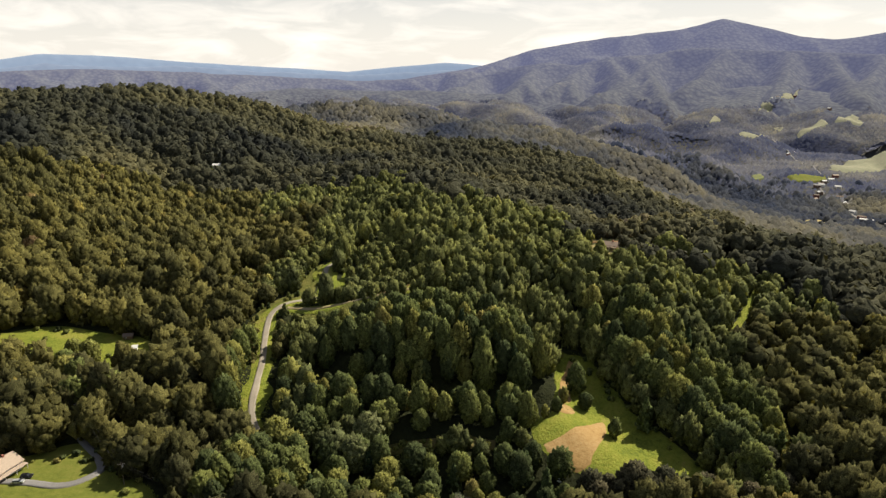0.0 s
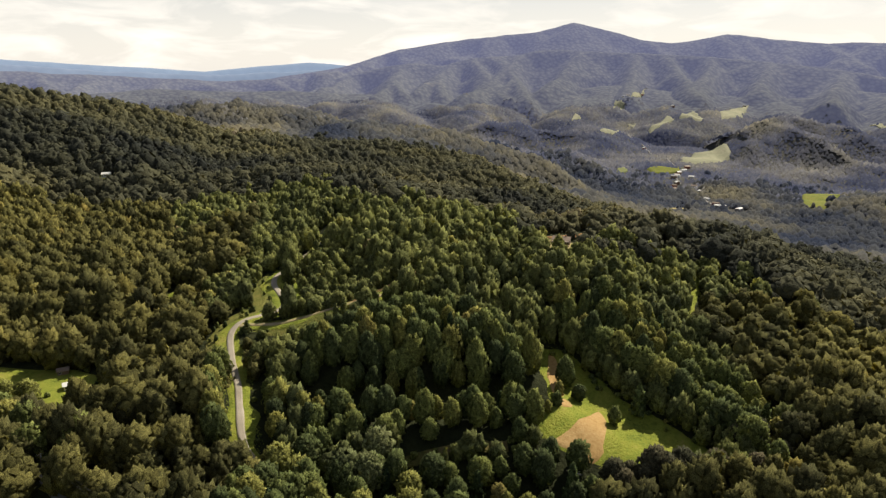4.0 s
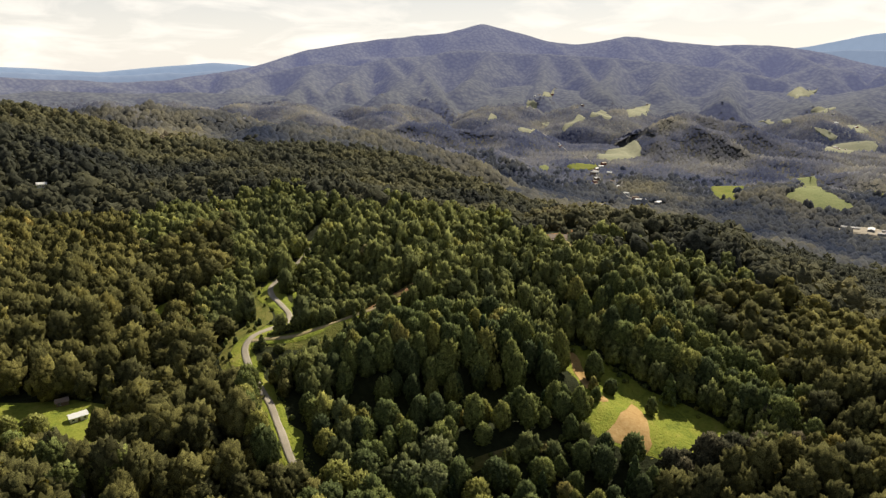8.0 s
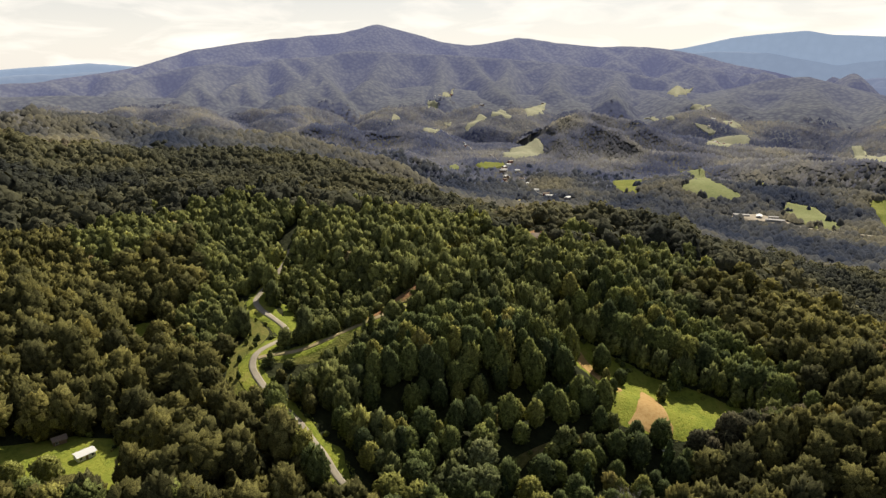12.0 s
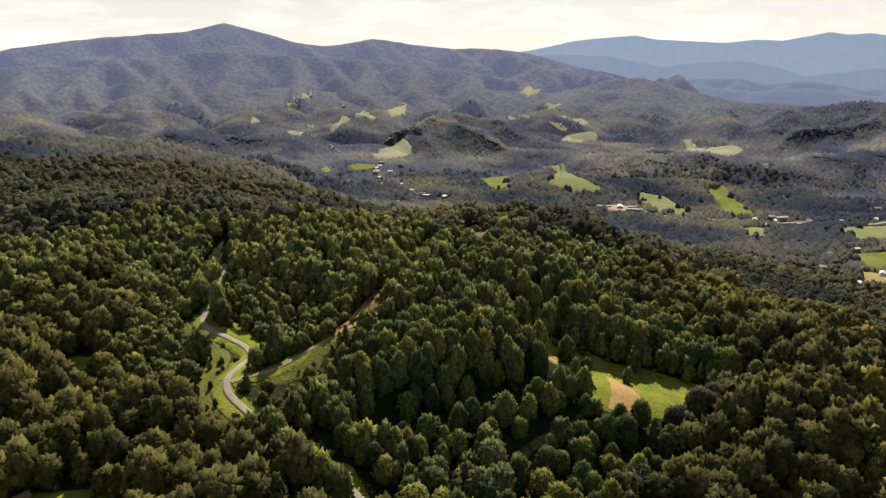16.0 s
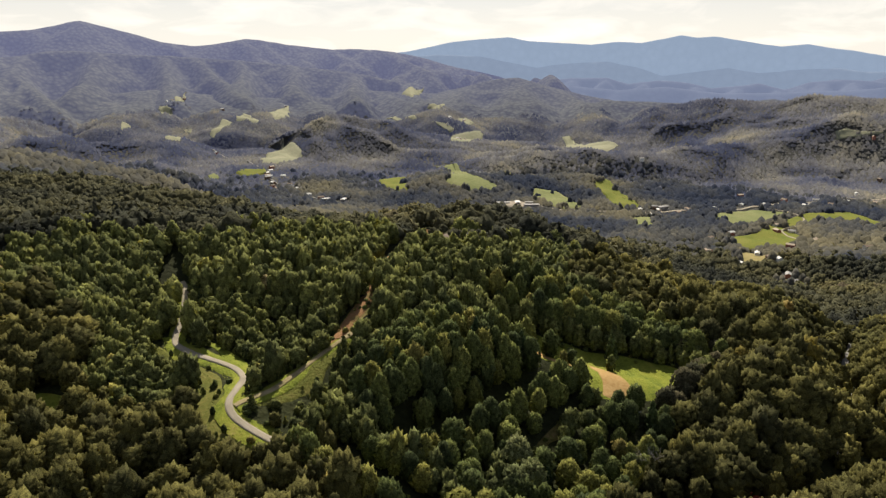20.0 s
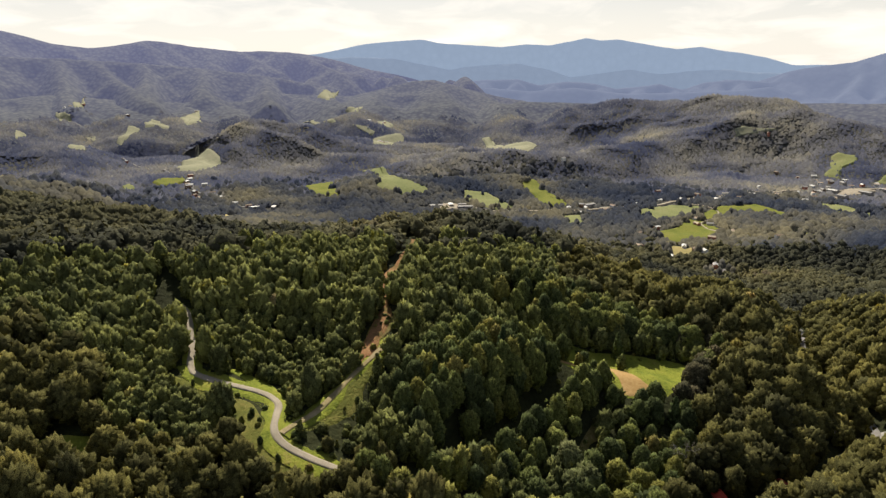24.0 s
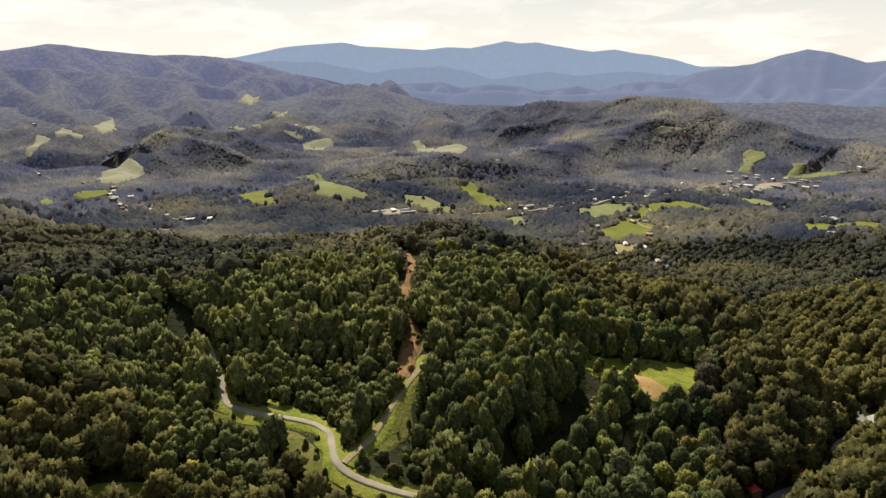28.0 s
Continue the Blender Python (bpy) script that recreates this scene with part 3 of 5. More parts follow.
crest(skyline(west_blue, 4880), 3.0, 60, blue)
east_blue = [(44, 0.9), (50, 1.6), (53.1, 2.22), (55.2, 2.51), (58.8, 2.73), (60.4, 2.41), (63.5, 2.2), (65.7, 2.05), (67.8, 2.22), (69.7, 2.12), (71.6, 2.45), (72.8, 2.71), (74, 2.45), (75.4, 2.54), (76.8, 2.26), (78.9, 1.84), (80.2, 1.67), (82, 1.8), (83.4, 1.52), (85.2, 1.26), (86.8, 0.92), (88.8, 0.28), (91, 0.3), (96, 0.3)]
crest(skyline(east_blue, 4900), 3.0, 25, blue)
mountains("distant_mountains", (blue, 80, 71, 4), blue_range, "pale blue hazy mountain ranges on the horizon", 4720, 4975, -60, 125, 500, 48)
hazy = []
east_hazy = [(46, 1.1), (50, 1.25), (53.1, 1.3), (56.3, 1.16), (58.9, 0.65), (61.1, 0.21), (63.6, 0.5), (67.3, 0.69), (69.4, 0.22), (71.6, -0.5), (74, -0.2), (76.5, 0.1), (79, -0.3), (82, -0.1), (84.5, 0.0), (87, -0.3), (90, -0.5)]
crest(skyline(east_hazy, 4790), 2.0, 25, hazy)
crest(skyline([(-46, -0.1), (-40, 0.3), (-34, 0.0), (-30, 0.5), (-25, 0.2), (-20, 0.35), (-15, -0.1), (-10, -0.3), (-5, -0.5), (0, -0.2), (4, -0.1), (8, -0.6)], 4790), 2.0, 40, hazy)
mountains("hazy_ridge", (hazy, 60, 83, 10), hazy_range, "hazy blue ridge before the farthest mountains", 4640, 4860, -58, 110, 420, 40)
big = []
summit = [(-2, -0.9), (4.5, 0.1), (9.7, 1.6), (15.8, 2.5), (21.4, 3.0), (24.6, 3.74), (27.6, 3.03), (30.4, 2.2), (32.6, 1.95), (36.6, 2.6), (39.6, 2.2), (43.6, 1.8), (47.3, 1.75), (49.8, 1.4), (53, 0.6), (57, -0.3), (61, -1.3), (66, -2.6)]
east_top = [(84.1, -0.8), (86.3, -0.95), (88.5, -0.18), (90.8, 0.26), (92.7, 0.46), (94.5, 1.05), (96.5, 1.47), (98.2, 1.18), (100.5, 0.43), (101.6, 0.56), (106, 0.8), (112, 0.9)]
crest(skyline(summit, 4700), 0.72, 60, big)
spurs(summit, 4700, 480, -0.4, 3.4, 5, big, 0.8)
shoulder = [(5, -0.7), (8.8, 0.2), (11.0, 0.45), (13.8, 0.22), (16.1, 0.86), (19.7, 1.1), (22.1, 1.5), (24.2, 1.52), (27.8, 1.25), (30.8, 1.25), (33.8, 0.96), (36.5, 0.8), (38.8, 0.65), (41.2, 0.25), (44.3, -0.05), (46.5, -0.38), (48.7, -0.8), (51, -1.2), (54, -2.2)]
crest(skyline(shoulder, 4150), 0.7, 40, big)
spurs(shoulder, 4150, 950, -2.9, 3.0, 25, big, 0.6)

west_top = [(-34, -0.1), (-28, 0.1), (-20, -0.2), (-12, -0.6), (-5, -1.0), (0, -0.7), (5, -1.2), (10, -1.6)]
crest(skyline(west_top, 4400), 0.5, 60, big)
spurs(west_top, 4400, 800, -2.6, 4.0, 7, big)
blue_ridge = []
crest(skyline([(78, -2.2), (81.4, -1.4)] + east_top, 4690), 0.9, 30, blue_ridge)
spurs(east_top, 4690, 520, -3.4, 3.2, 6, blue_ridge, 0.8)
low_blue = [(50, -0.3), (54, -0.6), (58, -0.75), (61.1, -0.97), (63.7, -0.73), (67.1, -0.68), (68.9, -1.2), (71.3, -0.84), (73.6, -1.04), (75.4, -1.51), (78.9, -1.12), (80.8, -1.59), (82.4, -1.02), (84.7, -0.8), (87.4, -1.0), (92, -1.6), (98, -1.2), (104, -0.8)]
crest(skyline(low_blue, 4600), 1.5, 30, blue_ridge)
spurs(low_blue, 4600, 420, -3.0, 2.4, 34, blue_ridge, 0.8)
crest(skyline([(60, -1.5), (64, -1.3), (68, -1.7), (72, -1.4), (76, -1.9), (80, -1.8), (85, -1.62), (87.4, -1.33), (89.8, -2.15), (93, -2.35), (96.3, -1.94), (98.8, -1.45), (100.2, -1.65), (103, -1.2)], 4400), 1.0, 35, blue_ridge)
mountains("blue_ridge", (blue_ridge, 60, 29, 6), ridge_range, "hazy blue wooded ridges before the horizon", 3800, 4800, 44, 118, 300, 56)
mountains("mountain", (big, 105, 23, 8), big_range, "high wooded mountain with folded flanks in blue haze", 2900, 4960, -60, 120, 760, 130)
front = []
crest(skyline([(46, -1.6), (50, -1.9), (52.2, -1.95), (55, -1.3), (57.5, -0.75), (59.5, -0.62), (62, -1.3), (65, -2.1), (67, -2.45)], 3950), 0.40, 45, front)
crest(skyline([(67, -2.5), (70, -2.6), (74, -2.75), (77, -2.6), (80, -2.3)], 3500), 0.36, 50, front)
crest(skyline([(8, -2.3), (13, -2.2), (19.3, -2.3), (24, -1.7), (29, -1.4), (34, -1.9), (40, -2.3), (44, -2.2)], 3700), 0.30, 50, front)
crest(skyline([(-16, -2.0), (-10, -1.6), (-4, -1.9), (2, -1.9), (8, -2.2)], 3500), 0.30, 60, front)
crest(skyline([(90, -2.6), (96, -2.5), (100, -2.8), (106, -2.7)], 3900), 0.34, 60, front)
spurs([(47, -1.7), (52.2, -1.95), (55, -1.3), (57.5, -0.75), (59.5, -0.62), (62, -1.3), (66, -2.3)], 3950, 800, -3.6, 3.0, 12, front, 0.42, 75)
spurs([(9, -2.3), (19.3, -2.3), (24, -1.7), (29, -1.4), (34, -1.9), (43, -2.2)], 3700, 700, -3.9, 3.4, 13, front, 0.42, 75)
spurs([(-16, -2.0), (-10, -1.6), (-4, -1.9), (7, -2.2)], 3500, 600, -3.6, 3.6, 14, front, 0.42, 75)
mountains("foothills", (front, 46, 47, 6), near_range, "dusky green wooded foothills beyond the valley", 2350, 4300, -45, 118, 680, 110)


def surface(x, y):
    """The uppermost of the ground, the foothills and the mountain."""
    x, y = np.asarray(x, float), np.asarray(y, float)
    r = np.hypot(x + 150, y - 130)
    low = range_height(x, y, front, 46, 47, 6) - 0.45 * np.maximum(0, 2770 - r)
    high = range_height(x, y, big, 105, 23, 8) - 0.45 * np.maximum(0, 3320 - r)
    return np.maximum(np.maximum(land(x, y), low), high)


# ---- roads, fields and bare ground ----
lane_line = [(-70, 243), (-87, 262), (-91, 284), (-93, 302), (-97, 322), (-99.5, 338), (-100, 350), (-96, 359), (-87, 366), (-77, 374), (-73, 386), (-76, 400), (-79.5, 412), (-79, 425), (-74, 434), (-66, 441.5), (-55, 454.5), (-45, 468), (-41, 478)]
track_line = [(-96, 355), (-79, 353), (-60, 352.5), (-46, 352), (-28, 350), (-9, 348)]
ribbon("lane_verge", lane_line[4:15], 12, grass, 0.30, "rough sunlit grass verge along the gravel lane", "verge", 7.5, 3.0, 0.5, 0)
ribbon("upper_verge", lane_line[14:], 7, grass, 0.30, "narrow grass verge along the upper lane", "verge", 4.6, 3.0, 0.5, 0)
ribbon("lower_verge", lane_line[:5], 12, grass, 0.30, "grass verge along the gravel lane", "verge", 7.0, 3.0, 0.5, 0)
ribbon("track_verge", track_line, 9, grass, 0.34, "grassy bank beside the dirt track", "verge", 4.6, 3.0, 0.5, 0)
patch("track_brush", [(-90, 349), (-74, 340), (-60, 339), (-48, 344), (-24, 346), (-26, 348), (-46, 350), (-70, 350)], weedy_ground, 0.35, "weedy yellow-green bank below the dirt track", "bank", 8, 1.5)
ribbon("track", track_line, 3.5, track_dirt, 0.62, "tan dirt track branching off the lane", "track", None, 2.0, 0.2)
ribbon("lane", lane_line, 3.7, gravel, 0.70, "pale winding gravel lane", "road", None, 2.0, 0.1)
red_line = [(-34, 353), (-18, 357), (-5, 362), (8, 370), (22, 379), (36, 386)]
patch("weedy_bank", [(-34, 352), (-14, 352), (2, 353), (13, 356), (12, 361), (-8, 361), (-26, 357)], brush, 0.4, "brown weedy bank above the dirt track", "bank", 8, 2.0)
ribbon("clay_bank", red_line, 3.6, red_clay, 0.75, "raw red clay bank with weeds above the track", "bank", 3.0, 2.5, 0.8, 0)
patch("clay_face", [(-40, 355), (-30, 361), (-14, 366), (2, 370), (6, 366), (-4, 359), (-22, 353)], red_clay, 0.55, "bare red-brown clay face with weeds", "bank", 7, 1.5)
ribbon("cut_strip", [(36, 386), (56, 394), (78, 401), (100, 408), (122, 420), (140, 430)], 5.5, red_clay, 0.5, "dry clay strip cut through the woods", "cutting", 7.5, 3.0, 0.5, 0)
ribbon("slope_cut", [(150, 312), (160, 328), (172, 344), (184, 360), (192, 374)], 5, grass, 0.5, "yellow-green grassy strip cut down the wooded slope", "cutting", 3.4, 3.0, 0.5, 0)
patch("dell_meadow", [(60, 318), (76, 311), (84, 284), (92, 262), (103, 248), (109, 232), (108, 217), (94, 210), (74, 216), (50, 232), (38, 250), (50, 268), (54, 292)], grass, 0.35, "bright green grassy meadow in a wooded dell", "meadow", 14)
TAN = [(41, 243), (50, 247), (62, 255), (74, 265), (73, 256), (67, 243), (60, 231), (54, 229), (46, 236)]
patch("tan_field", TAN, tan_soil, 0.6, "dry tan bare field in the dell", "field", 10, 0.8)
patch("upper_bare_patch", [(53, 274), (56, 286), (61, 300), (66, 312), (69, 308), (65, 294), (61, 280), (58, 270)], tan_soil, 0.62, "pale bare earth at the edge of the dell", "field", 8, 0.8)
patch("bare_patch", [(49, 262), (53, 269), (59, 270), (61, 265), (55, 260)], tan_soil, 0.60, "small worn patch of pale earth in the dell", "field", 6, 0.6)
LANES.append((np.array(TAN + TAN[:1], float), 5.0))
LANES.append((np.array([(-96, 268), (-98, 284), (-100, 300)], float), 6.0))
patch("lower_bank", [(-100, 316), (-110, 318), (-115, 326), (-113, 338), (-105, 344), (-102, 330)], weedy_ground, 0.3, "weedy yellow-green bank below the lane", "bank", 8)
LANES.append((np.array([(-79, 264), (-82, 284), (-84, 300)], float), 6.0))
LANES.append((np.array([(44, 256), (50, 268), (54, 284), (62, 304)], float), 4.5))
LANES.append((np.array([(-103, 340), (-105, 352), (-102, 363), (-92, 371), (-84, 380)], float), 9.0))
LANES.append((np.array([(-86, 390), (-88, 404), (-87, 416)], float), 6.5))
LANES.append((np.array([(-43, 484), (-36, 492), (-30, 502)], float), 9.0))
patch("shed_meadow", [(-262, 338), (-233, 357), (-202, 356), (-169, 346), (-156, 326), (-150, 302), (-182, 300), (-213, 309), (-243, 318)], grass, 0.35, "bright green mown meadow round the white shed", "meadow", 12)
patch("yard_lawn", [(-180, 226), (-166, 233), (-150, 236), (-136, 228), (-124, 219), (-108, 209), (-96, 196), (-100, 180), (-130, 172), (-165, 176), (-186, 200)], mown, 0.35, "green house lawn with a curved drive", "lawn", 12)
ribbon("drive", [(-170, 212), (-158, 211), (-145, 209), (-137.5, 212), (-134, 219), (-139, 227), (-149, 236), (-158, 248), (-167, 263), (-175, 277), (-190, 292), (-215, 305), (-240, 314)], 3.6, asphalt, 0.66, "grey curved driveway on a lawn", "road", 2.4, 2.0, 0.1)
ribbon("spur_road", [(-147, 234), (-141, 239), (-133, 242), (-124, 241)], 3.4, asphalt, 0.62, "short grey side road under trees", "road", 3.5, 2.0, 0.1)
ribbon("creek_road", [(-40, 200), (-1, 183), (31, 160), (56, 148), (81, 139), (105, 126), (127, 116), (180, 128), (240, 148), (300, 152), (359, 153), (430, 172), (520, 196), (640, 230)], 5.0, asphalt, 0.8, "shaded grey road along the creek", "road", 5.0, 3.0, 0.1)
patch("spur_clearing", [(-425, 600), (-415, 622), (-385, 616), (-378, 592), (-405, 584)], hay, 0.5, "small yellow clearing on the wooded spur", "field", 6)
ribbon("gully", [(-66, 294), (-42, 284), (-17, 277), (10, 274), (44, 272)], 9, brush, 0.4, "narrow brushy gully between two stands of trees", "gully", 7.5, 3.0, 0.5, 0)
ribbon("shaded_glade", [(-40, 246), (-18, 249), (4, 248), (22, 245)], 8, brush, 0.4, "shaded brushy glade among tall trees", "glade", 4.0, 3.0, 0.5, 0)
patch("lane_clearing", [(-157, 430), (-147, 454), (-138, 453), (-130, 440), (-130, 428), (-148, 419)], grass, 0.4, "small bright grassy clearing in the woods", "clearing", 8)
patch("scrub", [(-67, 428), (-62, 412), (-62, 394), (-65, 384), (-69, 390), (-68, 410)], grass, 0.4, "scrubby clearing beside the lane", "scrub", 8)
patch("lane_bank", [(-83, 440), (-93, 415), (-94, 387), (-106, 372), (-114, 350), (-108, 330), (-103, 352), (-94, 366), (-82, 384), (-84, 410)], weedy_ground, 0.3, "weedy green bank below the lane", "bank", 8)

# pastures and hay fields of the big valley
FIELD_EDGES = []


def far_field(outline, material, look_words):
    reach = math.hypot(*np.mean(outline, axis=0))
    name = "hay_field" if material is hay else "pasture"
    FIELD_EDGES.append(outline)
    # Past 2300 m every field takes the pasture with haze in its colour
    return patch(name, outline, hazed_pasture if reach > 2300 else material, 2.2 if reach < 1500 else 4.5, look_words, "field", 8, 3.0 if reach < 2300 else 5.0, True, 12.0, True)


far_field([(1166, 2836), (1180, 2822), (1182, 2782), (1119, 2754)], pasture, "small pale pasture at the foot of a mountain")
far_field([(1360, 2513), (1435, 2563), (1538, 2666), (1496, 2529), (1414, 2497), (1343, 2462)], pasture, "long pale pasture on a far slope")
far_field([(1559, 2596), (1696, 2720), (1605, 2488), (1574, 2470), (1506, 2515)], pasture, "pale pasture on a far slope")
far_field([(1775, 2639), (2073, 2838), (1840, 2564), (1663, 2469)], pasture, "square pale pasture on a far slope")
far_field([(1506, 3125), (1497, 2990), (1481, 2960), (1382, 2889)], hay, "small pale clearing with farm roofs")
far_field([(1613, 3150), (1768, 3280), (1717, 3215), (1547, 3027)], hay, "pale hay strip running up a far slope")
far_field([(1061, 2348), (1333, 2673), (1108, 2322), (1058, 2325)], pasture, "narrow green field beside the mountain road")
far_field([(1385, 2738), (1423, 2719), (1388, 2668), (1371, 2693)], hay, "small farmyard clearing below the mountain")
far_field([(1141, 1921), (1381, 2160), (1479, 2192), (1358, 1936), (1336, 1917), (1177, 1861)], hay, "brownish pasture dotted with trees on a low hill")
far_field([(982, 1839), (1032, 1866), (1110, 1841), (1071, 1793), (981, 1789)], mown, "green field beside the hamlet")
far_field([(1258, 1494), (1331, 1434), (1103, 1239), (1064, 1255), (1161, 1383)], mown, "green field on the valley floor")
far_field([(1532, 1475), (1591, 1448), (1305, 1155), (1280, 1060), (1228, 1038), (1176, 1085), (1194, 1181), (1443, 1342)], pasture, "long green pasture over a rounded rise")
far_field([(1504, 1190), (1508, 1132), (1416, 1093), (1433, 1136)], mown, "small green field beyond a line of trees")
far_field([(1338, 982), (1357, 921), (1249, 779), (1186, 808), (1237, 938)], pasture, "pale green pasture beside the works")
far_field([(2395, 2446), (2361, 2353), (2168, 2050), (2159, 2074)], hay, "thin pale pasture behind a wooded hill")
far_field([(2809, 2682), (2855, 2671), (3075, 2717), (2627, 2449)], hay, "hay-coloured clearing in a mountain gap")
far_field([(2408, 2185), (2562, 2176), (2415, 2101)], hay, "pale hay field under the foothills")
far_field([(2156, 1961), (2194, 1909), (2205, 1853), (2161, 1856)], pasture, "pale pasture in a far side valley")
far_field([(2353, 1963), (2440, 1963), (2413, 1888), (2311, 1862)], pasture, "pale pasture on a low rise in a side valley")
far_field([(2143, 1849), (2359, 1800), (2276, 1753), (1942, 1611), (1869, 1647)], pasture, "pale pasture with houses in a side valley")
far_field([(2507, 1470), (2500, 1435), (2435, 1382), (2346, 1286), (2450, 1266), (2315, 1113), (2268, 1107), (2028, 1138), (2351, 1372)], hay, "hay field over a saddle between wooded hills")
far_field([(1492, 880), (1601, 875), (1454, 773), (1328, 666), (1272, 714), (1382, 787)], mown, "bright green field sloping to the valley road")
far_field([(1206, 656), (1228, 609), (1104, 567), (1095, 603)], pasture, "small pale pasture below the valley road")
far_field([(1340, 506), (1457, 439), (1471, 350), (1413, 364), (1329, 371), (1243, 433), (1254, 473)], pasture, "wide pale pasture beside the valley road")
far_field([(1079, 422), (1143, 414), (1212, 379), (1310, 388), (1301, 346), (1219, 283), (1131, 299), (1052, 366), (1032, 403)], mown, "bright green mown field on the valley floor")
far_field([(1380, 363), (1491, 326), (1575, 236), (1432, 162), (1381, 145), (1393, 198), (1440, 265), (1303, 332)], mown, "curved bright mown field behind dark woods")
far_field([(1317, -13), (1333, -31), (1376, -116), (1384, -194), (1309, -177), (1203, -77), (1154, -23), (1164, -11)], mown, "long bright mown field before dark woods")
far_field([(1247, 176), (1266, 132), (1229, 88), (1177, 94), (1193, 135)], mown, "narrow bright field between woods")
far_field([(1674, 114), (1661, 57), (1565, -17), (1490, -2), (1495, 63)], pasture, "pale pasture near the small town")
far_field([(2269, 61), (2299, 40), (2292, -27), (2234, -20), (2169, 25), (2096, 34), (2130, 80), (2180, 56)], pasture, "pale pasture running up a slope")
far_field([(2064, -48), (2165, -96), (2194, -89), (2198, -290), (2173, -252), (2084, -141)], pasture, "wide pale pasture behind the town")
far_field([(2401, 381), (2418, 348), (2438, 235), (2402, 308), (2372, 373)], hay, "small hay clearing on a wooded hill")
far_field([(992, 388), (1023, 361), (1021, 305), (956, 311), (926, 355)], hay, "dry yellow farmyard at the mouth of the side valley")
far_field([(876, 285), (901, 261), (889, 237), (852, 250), (833, 273)], mown, "small green lawn round a white house")
far_field([(832, 1401), (851, 1343), (745, 1242), (717, 1288)], hay, "small dry field below the ridge")
far_field([(880, 1830), (920, 1846), (909, 1809), (852, 1779)], pasture, "small pale pasture at the edge of the hamlet")
patch("hilltop_clearing", [(90, 388), (96, 400), (110, 400), (114, 390), (110, 378), (102, 370), (94, 374)], hay, 0.4, "dry grassy clearing before the hilltop house", "clearing", 8)
patch("house_clearing", [(-262, 728), (-247, 728), (-240, 708), (-246, 698), (-256, 700)], grass, 0.5, "grassy clearing before the white house", "clearing", 8)
ribbon("valley_road", [(1120, 930), (1230, 720), (1315, 593), (1400, 500), (1484, 435), (1605, 388), (1733, 285), (1850, 160), (1893, 28), (1960, -60), (2027, -150), (2060, -380)], 11, gravel, 2.6, "pale valley highway", "road", 15.0, 14.0, 0.1, 0.3)
ribbon("farm_road", [(1484, 435), (1440, 330), (1330, 320), (1250, 340), (1180, 300)], 4.5, gravel, 2.8, "pale gravel farm road", "road", 4.0, 12.0, 0.1, 0.2)
ribbon("hamlet_road", [(908, 1353), (960, 1500), (985, 1650), (1010, 1720), (1090, 1840), (1200, 2250), (1300, 2600)], 6, asphalt, 2.6, "grey road through the hamlet", "road", 5.0, 14.0, 0.1, 0.2)
patch("town_lot", [(1800, 44), (1840, 52), (1895, 20), (1920, -36), (1900, -60), (1850, -10)], gravel, 3.2, "pale paved lots of the small town", "pavement", 8, 6.0, True, 14.0)
patch("works_yard", [(1130, 990), (1185, 960), (1185, 880), (1165, 850), (1130, 880), (1120, 940)], gravel, 3.2, "pale yard round the long works sheds", "pavement", 8, 4.0, True, 14.0)

# ---- houses, sheds and vehicles ----
white_wall = plain("white_siding", (0.78, 0.76, 0.72), 0.7, 0, 0.06, 0.6)
cream_wall = plain("cream_siding", (0.62, 0.56, 0.46), 0.75, 0, 0.08, 0.6)
wood_wall = plain("brown_boards", (0.20, 0.13, 0.085), 0.8, 0, 0.25, 0.4, 0.3)
brick_wall = plain("red_brick", (0.30, 0.12, 0.085), 0.85, 0, 0.2, 0.3, 0.3)
tan_roof = plain("tan_shingle", (0.42, 0.33, 0.25), 0.85, 0, 0.14, 0.5, 0.3)
brown_roof = plain("brown_shingle", (0.21, 0.155, 0.115), 0.85, 0, 0.2, 0.5, 0.3)
grey_roof = plain("grey_shingle", (0.30, 0.29, 0.28), 0.8, 0, 0.16, 0.5, 0.3)
metal_roof = plain("pale_metal_roof", (0.60, 0.59, 0.57), 0.7, 0.0, 0.06, 1.5)
red_roof = plain("red_metal_roof", (0.52, 0.07, 0.045), 0.45, 0.1, 0.1, 1.0)
dark_glass = plain("window_glass", (0.03, 0.035, 0.04), 0.08, 0, 0.1, 1.0)
trim_white = plain("white_trim", (0.8, 0.79, 0.76), 0.6, 0, 0.03, 0.4)
rubber = plain("tyre_rubber", (0.02, 0.02, 0.02), 0.9, 0, 0.2, 0.2)
steel = plain("galvanised_steel", (0.5, 0.5, 0.5), 0.4, 0.8, 0.1, 0.3)
pole_wood = plain("weathered_pole", (0.23, 0.18, 0.13), 0.9, 0, 0.3, 0.4, 0.4)
block_wall = plain("concrete_block", (0.30, 0.28, 0.26), 0.9, 0, 0.12, 0.5, 0.2)


def box(bm, x0, y0, z0, x1, y1, z1, bevel=0.0):
    made = bmesh.ops.create_cube(bm, size=1, matrix=Matrix.Translation(((x0 + x1) / 2, (y0 + y1) / 2, (z0 + z1) / 2)) @ Matrix.Diagonal((x1 - x0, y1 - y0, z1 - z0, 1)))
    if bevel:
        edges = list({e for v in made["verts"] for e in v.link_edges})
        bmesh.ops.bevel(bm, geom=edges, offset=bevel, segments=2, affect="EDGES", profile=0.6)


